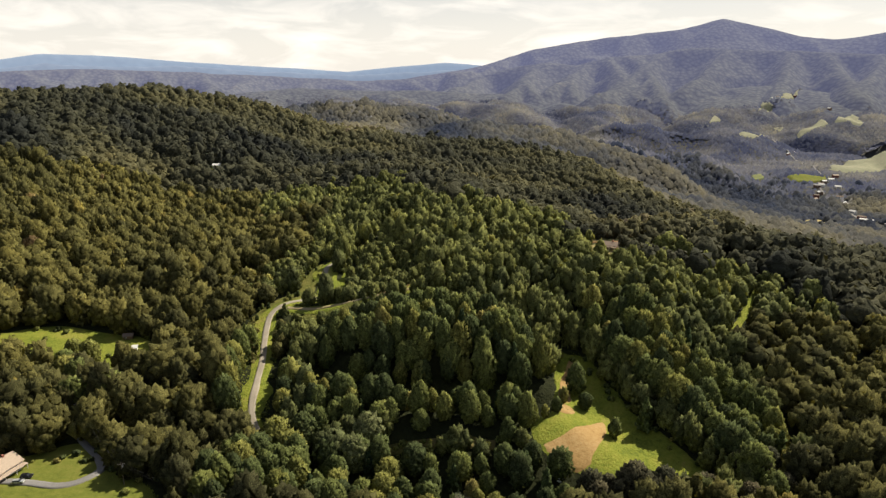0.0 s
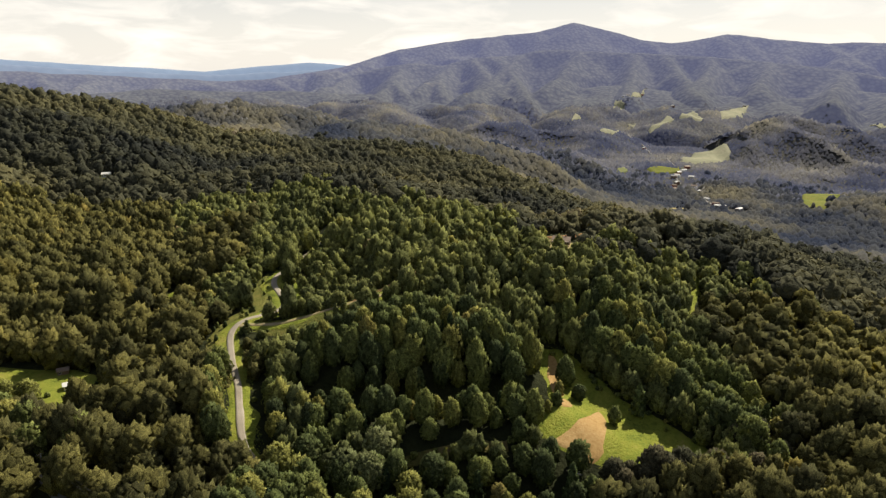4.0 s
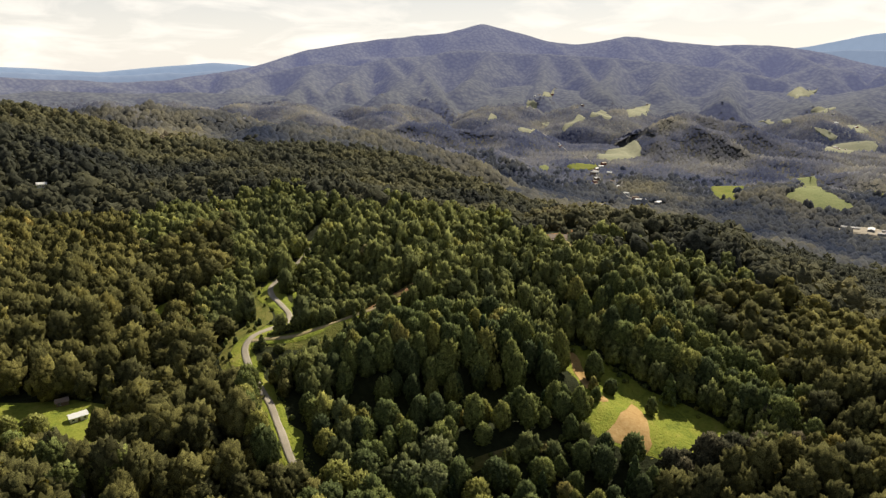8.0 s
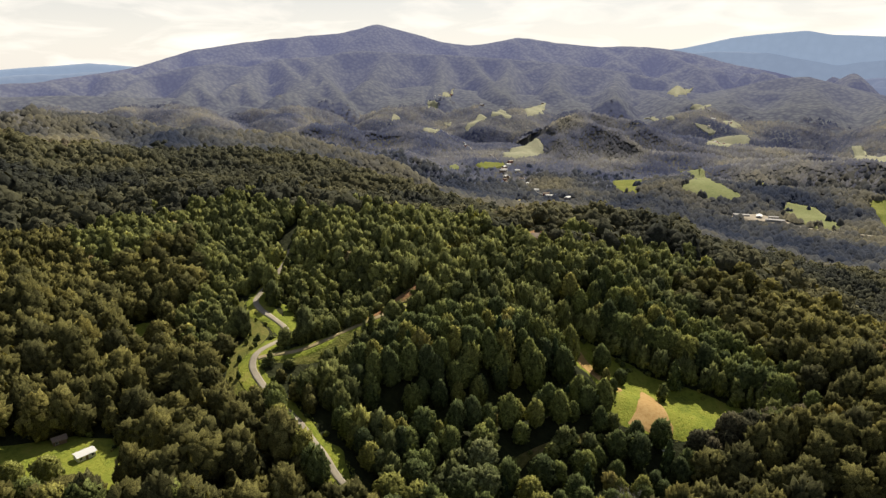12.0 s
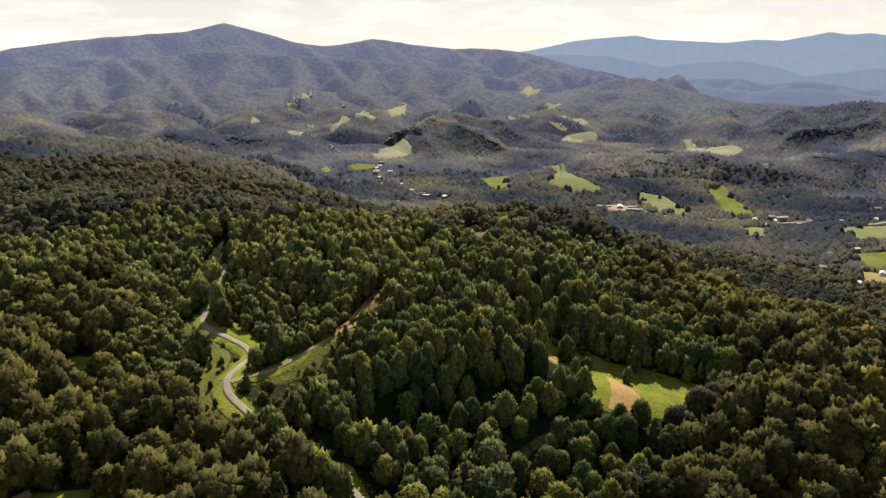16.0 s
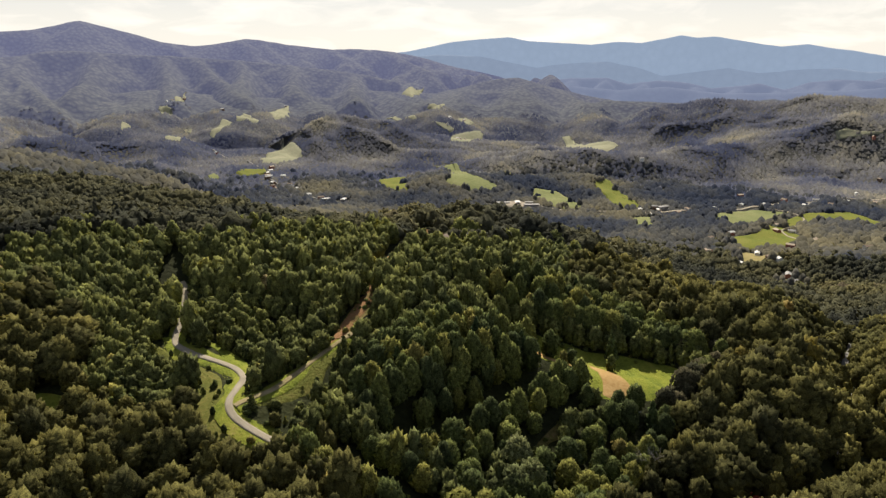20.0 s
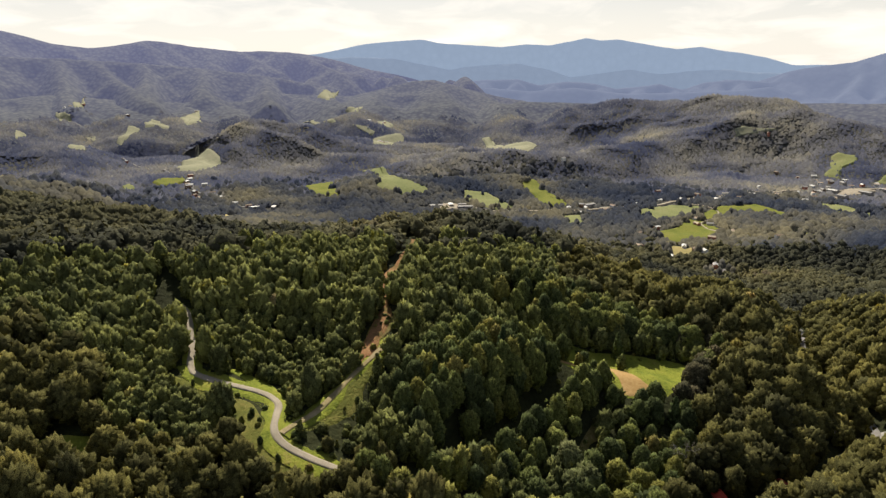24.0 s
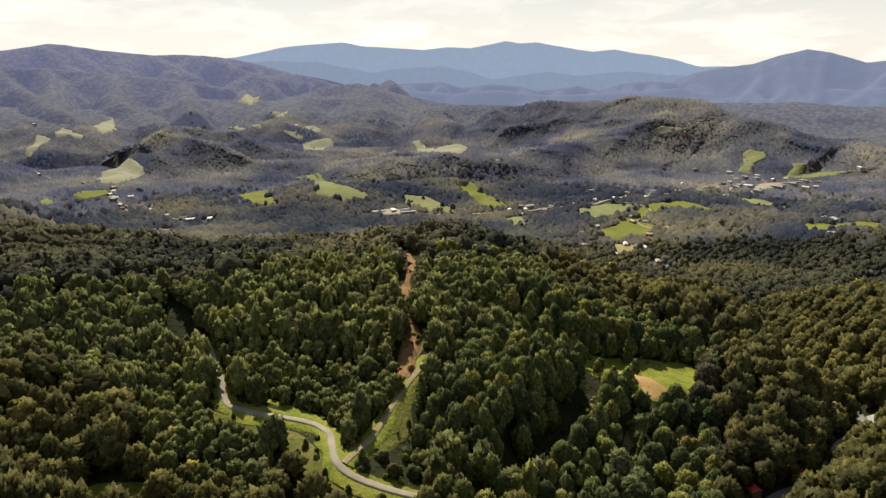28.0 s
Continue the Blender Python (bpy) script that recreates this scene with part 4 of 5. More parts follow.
def gable(bm, w, d, eaves, ridge, over, thick):
    """A pitched roof of two sloping slabs along x, with overhang."""
    for side in (-1, 1):
        y, slope = side * (d / 2 + over), (ridge - eaves) / (d / 2)
        low = eaves - slope * over
        v = [bm.verts.new(p) for p in ((-w / 2 - over, y, low), (w / 2 + over, y, low), (w / 2 + over, 0, ridge), (-w / 2 - over, 0, ridge),
                                       (-w / 2 - over, y, low + thick), (w / 2 + over, y, low + thick), (w / 2 + over, 0, ridge + thick), (-w / 2 - over, 0, ridge + thick))]
        for f in ((0, 1, 2, 3), (7, 6, 5, 4), (0, 4, 5, 1), (1, 5, 6, 2), (2, 6, 7, 3), (3, 7, 4, 0)):
            bm.faces.new([v[k] for k in (f if side < 0 else f[::-1])])


def house(name, x, y, w, d, h, turn, wall, roof, label, category="house", pitch=0.5, windows=3, door=True, chimney=False, porch=False, group="", lift=0.0):
    """A house with gabled walls, roof slabs, framed windows, a door and, where it has them, chimney and porch."""
    ob = new(name)
    corners = [(x + a * w / 2 * math.cos(turn) - b * d / 2 * math.sin(turn), y + a * w / 2 * math.sin(turn) + b * d / 2 * math.cos(turn)) for a in (-1, 1) for b in (-1, 1)]
    base = min(float(land(*c)) for c in corners)
    top = float(land(x, y)) + lift
    ob.matrix_world = pose(x, y, top, 0, 0, math.degrees(turn))
    ridge = h + pitch * d / 2
    bm = bmesh.new()
    v = [bm.verts.new(p) for p in [(sx * w / 2, sy * d / 2, z) for z in (base - top - 0.6, h) for sx, sy in ((-1, -1), (1, -1), (1, 1), (-1, 1))]]
    g = [bm.verts.new((sx * w / 2, 0, ridge - 0.05)) for sx in (-1, 1)]
    for f in ((0, 1, 5, 4), (2, 3, 7, 6), (0, 3, 2, 1)):
        bm.faces.new([v[k] for k in f])
    bm.faces.new((v[1], v[2], v[6], g[1], v[5]))
    bm.faces.new((v[3], v[0], v[4], g[0], v[7]))
    part("wall", bm, wall, ob)
    bm = bmesh.new()
    gable(bm, w, d, h, ridge, 0.5, 0.18)
    roof_ob = part("roof", bm, roof, ob)
    if chimney:
        bm = bmesh.new()
        box(bm, w * 0.2, -0.45, h, w * 0.2 + 0.8, 0.45, ridge + 1.0, 0.04)
        part("chimney", bm, brick_wall, roof_ob, "red brick chimney")
    for side in (-1, 1):
        for k in range(windows):
            cx = -w / 2 + w * (k + 0.5) / windows
            if door and side < 0 and k == windows // 2:
                bm = bmesh.new()
                box(bm, cx - 0.5, -d / 2 - 0.06, 0.1, cx + 0.5, -d / 2 + 0.02, 2.15, 0.02)
                part("door", bm, wood_wall, ob, "brown panelled door")
                continue
            bm = bmesh.new()
            for a, b, c, e in ((-0.62, 0.62, 0.9, 1.0), (-0.62, 0.62, 2.1, 2.2), (-0.62, -0.52, 1.0, 2.1), (0.52, 0.62, 1.0, 2.1), (-0.03, 0.03, 1.0, 2.1)):
                box(bm, cx + a, side * d / 2 - 0.05, c, cx + b, side * d / 2 + 0.05, e)
            win = part("window", bm, trim_white, ob)
            bm = bmesh.new()
            box(bm, cx - 0.52, side * d / 2 - 0.03, 1.0, cx + 0.52, side * d / 2 + 0.03, 2.1)
            part("pane", bm, dark_glass, win)
    if porch:
        bm = bmesh.new()
        box(bm, -w / 2, -d / 2 - 2.4, -0.3, w / 2, -d / 2, 0.0, 0.03)
        part("porch_floor", bm, wood_wall, ob)
        bm = bmesh.new()
        box(bm, -w / 2 - 0.2, -d / 2 - 2.6, 2.45, w / 2 + 0.2, -d / 2 + 0.1, 2.6, 0.02)
        part("porch_roof", bm, roof, ob)
        for k in range(4):
            bm = bmesh.new()
            px = -w / 2 + 0.2 + (w - 0.4) * k / 3
            box(bm, px - 0.08, -d / 2 - 2.4, 0, px + 0.08, -d / 2 - 2.24, 2.45, 0.01)
            part("post", bm, trim_white, ob)
    CLEAR.append(np.array([(x + (3.0 if group else 1.12) * (a * w / 2 * math.cos(turn) - b * d / 2 * math.sin(turn)), y + (3.0 if group else 1.12) * (a * w / 2 * math.sin(turn) + b * d / 2 * math.cos(turn))) for a, b in ((-1, -1), (1, -1), (1, 1), (-1, 1))]))
    return tagged(ob, label, category, group)


def car(x, y, turn, paint, label, lift=0.75, truck=False):
    """A car: body, cabin glass, four wheels with rims, lamps."""
    ob = new("pickup_truck" if truck else "car")
    ob.matrix_world = pose(x, y, float(land(x, y)) + lift, 0, 0, turn)
    bm = bmesh.new()
    box(bm, -2.2, -0.88, 0.28, 2.2, 0.88, 0.92, 0.14)
    body = part("body", bm, paint, ob)
    bm = bmesh.new()
    back = -0.2 if truck else -1.7
    lower = [(back - 0.2, -0.80), (1.1, -0.80), (1.1, 0.80), (back - 0.2, 0.80)]
    upper = [(back + 0.2, -0.66), (0.45, -0.66), (0.45, 0.66), (back + 0.2, 0.66)]
    a, b = [bm.verts.new((*p, 0.90)) for p in lower], [bm.verts.new((*p, 1.42)) for p in upper]
    for k in range(4):
        bm.faces.new((a[k], a[(k + 1) % 4], b[(k + 1) % 4], b[k]))
    bm.faces.new(b)
    part("windows", bm, dark_glass, ob, "dark tinted car glass")
    bm = bmesh.new()
    box(bm, back + 0.15, -0.68, 1.40, 0.50, 0.68, 1.47, 0.03)
    part("roof", bm, paint, ob)
    for wx in (-1.35, 1.35):
        for wy in (-0.80, 0.80):
            bm = bmesh.new()
            bmesh.ops.create_cone(bm, cap_ends=True, segments=14, radius1=0.34, radius2=0.34, depth=0.22, matrix=pose(wx, wy, 0.34, 90))
            wheel = part("wheel", bm, rubber, ob)
            bm = bmesh.new()
            bmesh.ops.create_cone(bm, cap_ends=True, segments=10, radius1=0.2, radius2=0.17, depth=0.26, matrix=pose(wx, wy, 0.34, 90))
            part("rim", bm, steel, wheel)
    for wy in (-0.62, 0.62):
        bm = bmesh.new()
        box(bm, 2.14, wy - 0.18, 0.58, 2.22, wy + 0.18, 0.74, 0.02)
        part("headlight", bm, trim_white, ob)
    return tagged(ob, label, "car")


def utility_pole(x, y, turn, height, label):
    ob = new("utility_pole")
    ob.matrix_world = pose(x, y, float(land(x, y)), 0, 0, turn)
    bm = bmesh.new()
    bmesh.ops.create_cone(bm, cap_ends=True, segments=10, radius1=0.17, radius2=0.12, depth=height + 1, matrix=pose(0, 0, height / 2 - 0.5))
    part("pole", bm, pole_wood, ob)
    bm = bmesh.new()
    box(bm, -1.1, -0.06, height - 0.9, 1.1, 0.06, height - 0.78, 0.01)
    arm = part("crossarm", bm, pole_wood, ob)
    for k in (-1, -0.4, 0.4, 1):
        bm = bmesh.new()
        bmesh.ops.create_cone(bm, cap_ends=True, segments=8, radius1=0.06, radius2=0.04, depth=0.2, matrix=pose(k, 0, height - 0.68))
        part("insulator", bm, trim_white, arm)
    bm = bmesh.new()
    bmesh.ops.create_cone(bm, cap_ends=True, segments=12, radius1=0.26, radius2=0.26, depth=0.9, matrix=pose(0.36, 0, height - 1.7))
    part("transformer", bm, steel, ob, "grey can transformer")
    return tagged(ob, label, "utility pole")


def wire(a, b, sag, label):
    """A hanging cable between two places."""
    a, b = Vector(a), Vector(b)
    verts, faces, n = [], [], 18
    for k in range(n + 1):
        s = k / n
        p = a.lerp(b, s) - Vector((0, 0, 4 * sag * s * (1 - s)))
        for j in range(4):
            t = math.pi / 2 * j
            verts.append((p.x + 0.03 * math.cos(t), p.y + 0.03 * math.cos(t), p.z + 0.03 * math.sin(t)))
        if k:
            for j in range(4):
                faces.append((4 * k - 4 + j, 4 * k - 4 + (j + 1) % 4, 4 * k + (j + 1) % 4, 4 * k + j))
    return tagged(new("power_line", mesh_of("power_line", verts, faces, rubber)), label, "cable")


silver_paint = plain("silver_paint", (0.62, 0.63, 0.64), 0.3, 0.5, 0.03, 1.0)
black_paint = plain("black_paint", (0.02, 0.02, 0.022), 0.25, 0.0, 0.05, 1.0)
white_paint = plain("white_paint", (0.8, 0.8, 0.79), 0.3, 0.0, 0.03, 1.0)
red_paint = plain("red_paint", (0.6, 0.05, 0.04), 0.35, 0.0, 0.06, 1.0)

# by the lane, the dell and the meadows
house("house", -172, 216, 14, 10, 3.6, 1.25, white_wall, tan_roof, "white house with a tan shingle roof beside a lawn", chimney=True, porch=True)
car(-159.5, 214.0, 6, black_paint, "black car parked on the drive")
car(-160.5, 210.4, 8, silver_paint, "silver car parked on the drive")
utility_pole(-121, 211, 20, 10, "wooden utility pole with a transformer on a lawn")
utility_pole(-78, 196, 20, 10, "wooden utility pole among trees")
utility_pole(-160, 252, 60, 10, "wooden utility pole beside the drive")
for k in (-1, 1):
    za, zb, zc = float(land(-121, 211)) + 9.3, float(land(-78, 196)) + 9.3, float(land(-160, 252)) + 9.3
    wire((-121 + k, 211, za), (-78 + k, 196, zb), 0.8, "thin dark power line sagging between poles")
    wire((-121 + k, 211, za), (-160 + k, 252, zc), 1.0, "thin dark power line sagging between poles")
house("white_shed", -174, 330, 7, 4.4, 2.6, 0.35, white_wall, metal_roof, "small white shed with a pale roof in a meadow", "shed", 0.3, 3)
house("wooden_shed", -183, 347, 5, 4, 2.4, 0.2, wood_wall, brown_roof, "small brown wooden shed at a meadow's edge", "shed", 0.5, 2)
house("hill_house", 104, 392, 11, 7.5, 3.0, -0.5, wood_wall, brown_roof, "brown-roofed wooden house on the wooded hilltop", pitch=0.45, windows=5, chimney=True, porch=True)
house("far_house", -255, 724, 8, 6, 3.0, 0.1, white_wall, metal_roof, "white house with a pale roof high in the woods", windows=4)
house("cabin", -55, 252, 7, 5, 2.6, 0.6, wood_wall, tan_roof, "small cabin half hidden under round trees", "cabin", 0.5, 2)
car(-30, 243, 70, white_paint, "pale car half hidden under trees")
car(47, 226, 60, white_paint, "white car at the foot of the tan field")
house("red_shed", 32, 166, 7, 5, 3.0, 0.9, wood_wall, red_roof, "small shed with a bright red roof by the creek", "shed", 0.4, 2)
house("red_shed", 0, 190, 6, 5, 3.0, 0.6, wood_wall, red_roof, "small shed with a bright red roof by the creek", "shed", 0.4, 2)
house("creek_house", 122, 111, 11, 7, 3.0, 0.2, cream_wall, grey_roof, "cream house beside the shaded creek road", windows=3)
house("creek_house", 362, 160, 8, 6, 2.8, 0.5, white_wall, tan_roof, "white house in a small creek clearing", windows=3)
utility_pole(92, 141, 40, 10, "wooden utility pole beside the creek road")

# farmhouses, barns and works in the big valley
wall_choice = (white_wall, cream_wall, white_wall, brick_wall, wood_wall)
roof_choice = (metal_roof, grey_roof, brown_roof, metal_roof, tan_roof, metal_roof)
roof_words = ("pale metal", "grey", "brown", "pale metal", "tan", "pale metal")
wall_words = ("white", "cream", "white", "brick", "brown wooden")
town_rng = np.random.default_rng(9)
hamlet_places = [(1010, 1703), (976, 1649), (950, 1620), (1030, 1740), (990, 1690), (1060, 1780), (925, 1580), (1530, 3080), (1545, 3060), (1700, 3200), (2020, 2800), (1990, 1660), (2060, 1640), (2400, 2060), (2300, 1960), (1660, 2830), (960, 1480), (930, 1400), (1980, 1690), (1945, 1650), (2200, 1900), (2380, 1930), (1090, 1800), (1120, 1830), (1040, 1680), (1005, 1610), (1180, 2210), (1240, 2290), (760, 1290), (990, 1560), (1030, 1500)]
town_places = [(1690, 260), (1720, 200), (1760, 180), (2152, 214), (2124, 104), (2100, 150), (1774, 834), (2202, -328), (2180, -240), (2050, -60), (1990, 60), (2410, 260), (1960, 90), (1890, 130), (1745, 110), (1800, 150), (2080, 60), (2035, 100), (1700, 330), (1620, 395), (1840, 100), (1870, 85), (1790, 110), (1925, 110), (1985, -20), (1950, 10), (2030, -60), (2000, -150), (1915, -130), (1730, 60), (1690, 130), (1650, 190), (1641, 290), (1613, 500), (1849, 250)]
roadside_places = [(1400, -70), (1234, 346), (1245, 320), (1400, 520), (1336, 640), (1290, 660), (1240, 610), (1180, 270), (1520, 420), (1570, 340), (1600, 330), (1180, 180), (1100, 300), (1070, 440), (1160, 420), (1480, 470), (1340, 560), (985, 420), (1130, -40), (1012, 341), (991, 316), (930, 352), (985, 300), (897, 272), (862, 260), (1315, 622), (1292, 356), (1300, 570)]
for x, y in hamlet_places + town_places + roadside_places:
    k, j = town_rng.integers(0, 5), town_rng.integers(0, 6)
    far = math.hypot(x, y) > 2300
    house("farmhouse", x, y, town_rng.uniform(12, 18), town_rng.uniform(8, 10), town_rng.uniform(3.2, 5.5), town_rng.uniform(0, 3.1), wall_choice[k], roof_choice[j], f"{wall_words[k]} farmhouse with a {roof_words[j]} roof in the valley", windows=3, group="valley houses", lift=float(surface(x, y) - land(x, y)) + (2.5 if far else 2.4))
works_sheds = [(1146, 965, 34, 14, -0.9), (1160, 930, 26, 12, 0.6), (1150, 885, 38, 14, -0.95), (1174, 905, 20, 11, -0.9), (915, 1360, 26, 11, -0.7), (945, 1330, 22, 10, 0.5), (1336, 620, 30, 14, -0.6), (1400, -95, 26, 12, 0.3)]
town_sheds = [(1770, 40, 26, 13, 0.9), (1815, 92, 20, 11, 0.5), (1850, 60, 30, 14, 0.9), (1905, 70, 18, 10, 0.2), (1850, -20, 34, 16, 0.9), (1930, -70, 24, 12, 0.9), (1980, 30, 22, 12, 0.4), (2010, -110, 26, 12, 0.9), (1885, -100, 22, 12, 0.8), (2060, 20, 18, 10, 0.9), (2200, -300, 30, 14, 0.2)]
for x, y, w, d, t in works_sheds + town_sheds:
    house("long_shed", x, y, w, d, town_rng.uniform(4, 6), t, block_wall, metal_roof if town_rng.uniform() < 0.3 else grey_roof, "long low building with a pale roof in the valley", "building", 0.22, 4, group="valley works", lift=3.4)

# ---- trees ----
def crown_shape(rng, kind, tufts, core, size=1.0, sides=5):
    """One crown about 1 across and 1 high: a lumpy inner mass and many pointed leaf tufts that stand out of it. Returns corners, triangles and outward directions."""
    bumps = [(rng.uniform(0, 6.283), rng.uniform(0.12, 0.9), rng.uniform(0.10, 0.30)) for _ in range(9 if kind != "cone" else 5)]

    def girth(v):
        if kind == "cone":
            return 0.40 * (1 - v) ** 0.8 * (1 + 0.16 * math.sin(v * 30)) + 0.012
        if kind == "tall":
            return 0.47 * max(0.0, math.sin(math.pi * min(1.0, 0.05 + 0.95 * v) ** 0.85)) ** 0.62
        low = (v - 0.40) / (0.60 if v > 0.40 else 0.48)
        return 0.50 * math.sqrt(max(0.0, 1 - low * low))

    def at(u, v):
        """A place on the crown and its outward direction: u round it, v from its foot to its top."""
        swell = 0.84
        for bu, bv, strength in bumps:
            apart = math.acos(max(-1.0, min(1.0, math.cos(u - bu)))) * (0.4 + girth(v))
            swell += strength * math.exp(-(apart / 0.34) ** 2 - ((v - bv) / 0.17) ** 2)
        r = girth(v) * swell
        slope = (girth(min(1.0, v + 0.03)) - girth(max(0.0, v - 0.03))) / 0.06
        way = np.array([math.cos(u), math.sin(u), max(-0.6, min(2.5, -slope))])
        return np.array([r * math.cos(u), r * math.sin(u), v + 0.05 * (swell - 1)]), way / np.linalg.norm(way)

    verts, faces, ways = [], [], []
    rings, spokes = core
    for i in range(rings + 1):
        for j in range(spokes):
            p, way = at(2 * math.pi * (j + 0.5 * (i % 2)) / spokes, min(0.99, (i / rings) ** 0.85))
            verts.append(p * (np.array([0.82, 0.82, 0.93]) if tufts > 10 else np.array([0.94, 0.94, 0.98])) * rng.uniform(0.92, 1.06))
            ways.append(way)
    for i in range(rings):
        for j in range(spokes):
            a, b, c, d = i * spokes + j, i * spokes + (j + 1) % spokes, (i + 1) * spokes + (j + 1) % spokes, (i + 1) * spokes + j
            faces += [(a, b, d), (b, c, d)]
    for k in range(tufts):
        v = 0.06 + 0.93 * ((k + rng.uniform(0, 1)) / tufts) ** (0.85 if kind != "cone" else 1.25)
        p, out_way = at(k * 2.39996 + rng.uniform(-0.5, 0.5), v)
        axis = out_way + np.array([0, 0, 0.30 if kind != "cone" else -0.1]) + rng.normal(0, 0.22, 3)
        axis /= np.linalg.norm(axis)
        side = np.cross(axis, [0.31, 0.17, 0.93])
        side /= np.linalg.norm(side)
        over = np.cross(axis, side)
        wide = size * rng.uniform(0.62, 1.28) * 1.0 / math.sqrt(max(tufts, 20)) * (1.0 if kind != "cone" else 0.8)
        first, n0 = rng.uniform(0, 6.283), len(verts)
        verts.append(p + axis * wide * rng.uniform(0.5, 1.3) * (1.0 if tufts > 50 else 0.6))
        ways.append(0.45 * axis + 0.8 * out_way)
        for j in range(sides):
            a = first + 6.283 * j / sides + rng.uniform(-0.25, 0.25)
            radial = side * math.cos(a) + over * math.sin(a)
            verts.append(p - axis * wide * rng.uniform(0.25, 0.6) + radial * wide * rng.uniform(0.65, 1.25))
            ways.append(0.75 * radial + 0.1 * axis + 0.65 * out_way)
            faces.append((n0, n0 + 1 + j, n0 + 1 + (j + 1) % sides))
    ways = np.array(ways)
    return np.array(verts), np.array(faces), ways / np.linalg.norm(ways, axis=1)[:, None]


def treetop(rng, sides, skirt):
    """The rounded top of a far tree, a few facets only."""
    verts, ways, faces = [(rng.uniform(-0.1, 0.1), rng.uniform(-0.1, 0.1), 1.0)], [(0, 0, 1.0)], []
    for height, reach, up in ((0.72, 0.36, 0.75), (0.18, 0.54, 0.1)) if skirt else ((-0.15, 0.5, 0.35),):
        for j in range(sides):
            a, r = 6.283 * (j + rng.uniform(-0.25, 0.25)) / sides, reach * rng.uniform(0.75, 1.25)
            verts.append((r * math.cos(a), r * math.sin(a), height * rng.uniform(0.85, 1.12)))
            ways.append((math.cos(a), math.sin(a), up))
    for j in range(sides):
        a, b = 1 + j, 1 + (j + 1) % sides
        faces.append((0, a, b))
        if skirt:
            faces += [(a, a + sides, b + sides), (a, b + sides, b)]
    ways = np.array(ways)
    return np.array(verts), np.array(faces), ways / np.linalg.norm(ways, axis=1)[:, None]


def trunk_mesh(name, height, foot):
    """A tapered trunk with a few limbs."""
    verts, faces = [], []

    def limb(a, b, ra, rb, n=6):
        a, b = Vector(a), Vector(b)
        side = (b - a).orthogonal().normalized()
        up = (b - a).cross(side).normalized()
        k = len(verts)
        for p, r in ((a, ra), (b, rb)):
            for j in range(n):
                t = 2 * math.pi * j / n
                verts.append(p + side * (r * math.cos(t)) + up * (r * math.sin(t)))
        for j in range(n):
            faces.append((k + j, k + (j + 1) % n, k + n + (j + 1) % n, k + n + j))
    limb((0, 0, -1.0), (0.1, 0, height * 0.45), foot, foot * 0.7)
    limb((0.1, 0, height * 0.45), (0, 0.15, height * 0.85), foot * 0.7, foot * 0.2)
    for k in range(4):
        a, h = k * 1.7, height * (0.34 + 0.11 * k)
        limb((0.05, 0, h), (math.cos(a) * height * 0.16, math.sin(a) * height * 0.16, h + height * 0.16), foot * 0.35, foot * 0.1, 5)
    return mesh_of(name, [tuple(v) for v in verts], faces, bark, True)


def scatter(low_x, high_x, low_y, high_y, gap, seed):
    rng = np.random.default_rng(seed)
    x, y = np.meshgrid(np.arange(low_x, high_x, gap), np.arange(low_y, high_y, gap))
    x = x + gap * rng.uniform(-0.45, 0.45, x.shape)
    y = y + gap * rng.uniform(-0.45, 0.45, y.shape)
    return x.ravel(), y.ravel()


def off_way(x, y):
    """Distance in plan from the line that the flight follows."""
    return line_distance(x, y, [(0, 0), (-130, 40), (-235, 115), (-300, 230)])[0]


def in_sweep(x, y):
    """The sector of country that lies ahead of the flight."""
    ahead = np.degrees(np.arctan2(x - 40, y + 40))
    later = np.degrees(np.arctan2(x + 330, y - 200))
    return ((ahead > -46) & (ahead < 90)) | ((later > 20) & (later < 112))


def ragged(x, y, reach):
    """Uneven borders between one kind of woods and the next."""
    return reach * fractal(x, y, 120, 57, 4) + 0.5 * reach * value_noise(x, y, 9, 58)


YOUNG = [[(-97, 352), (-72, 349), (-74, 326), (-90, 316)], [(-66, 440), (-48, 462), (-20, 430), (-10, 372), (-44, 355), (-76, 362), (-70, 400)], [(-60, 470), (-84, 440), (-92, 400), (-112, 372), (-135, 380), (-130, 430), (-95, 470)]]
TRACKSIDE = [(-92, 348), (-50, 346), (-20, 346), (10, 350), (14, 338), (-20, 334), (-50, 326), (-88, 326)]
OLD = [(-150, 200), (-70, 250), (30, 236), (100, 205), (150, 225), (330, 180), (330, 40), (120, 60), (0, 130)]
LOFTY = [[(-64, 324), (-64, 298), (-42, 290), (-17, 284), (30, 280), (54, 284), (52, 306), (20, 330), (-30, 334)], [(82, 310), (94, 284), (106, 264), (116, 238), (120, 214), (140, 226), (150, 244), (136, 282), (98, 332), (66, 330)]]
LOWER = [(-66, 286), (-60, 256), (-10, 254), (30, 244), (50, 262), (40, 266), (10, 268), (-17, 271), (-42, 278)]


def grown(x, y):
    """Where the woods are old and their crowns broad."""
    zone = inside(x, y, OLD) | inside(x, y, LOFTY[0]) | inside(x, y, LOFTY[1]) | inside(x, y, LOWER) | ((x < -98) & (y < 560 + 0.2 * x)) | ((x > 150) & (y < 330))
    for outline in YOUNG:
        zone &= ~inside(x, y, outline)
    return zone


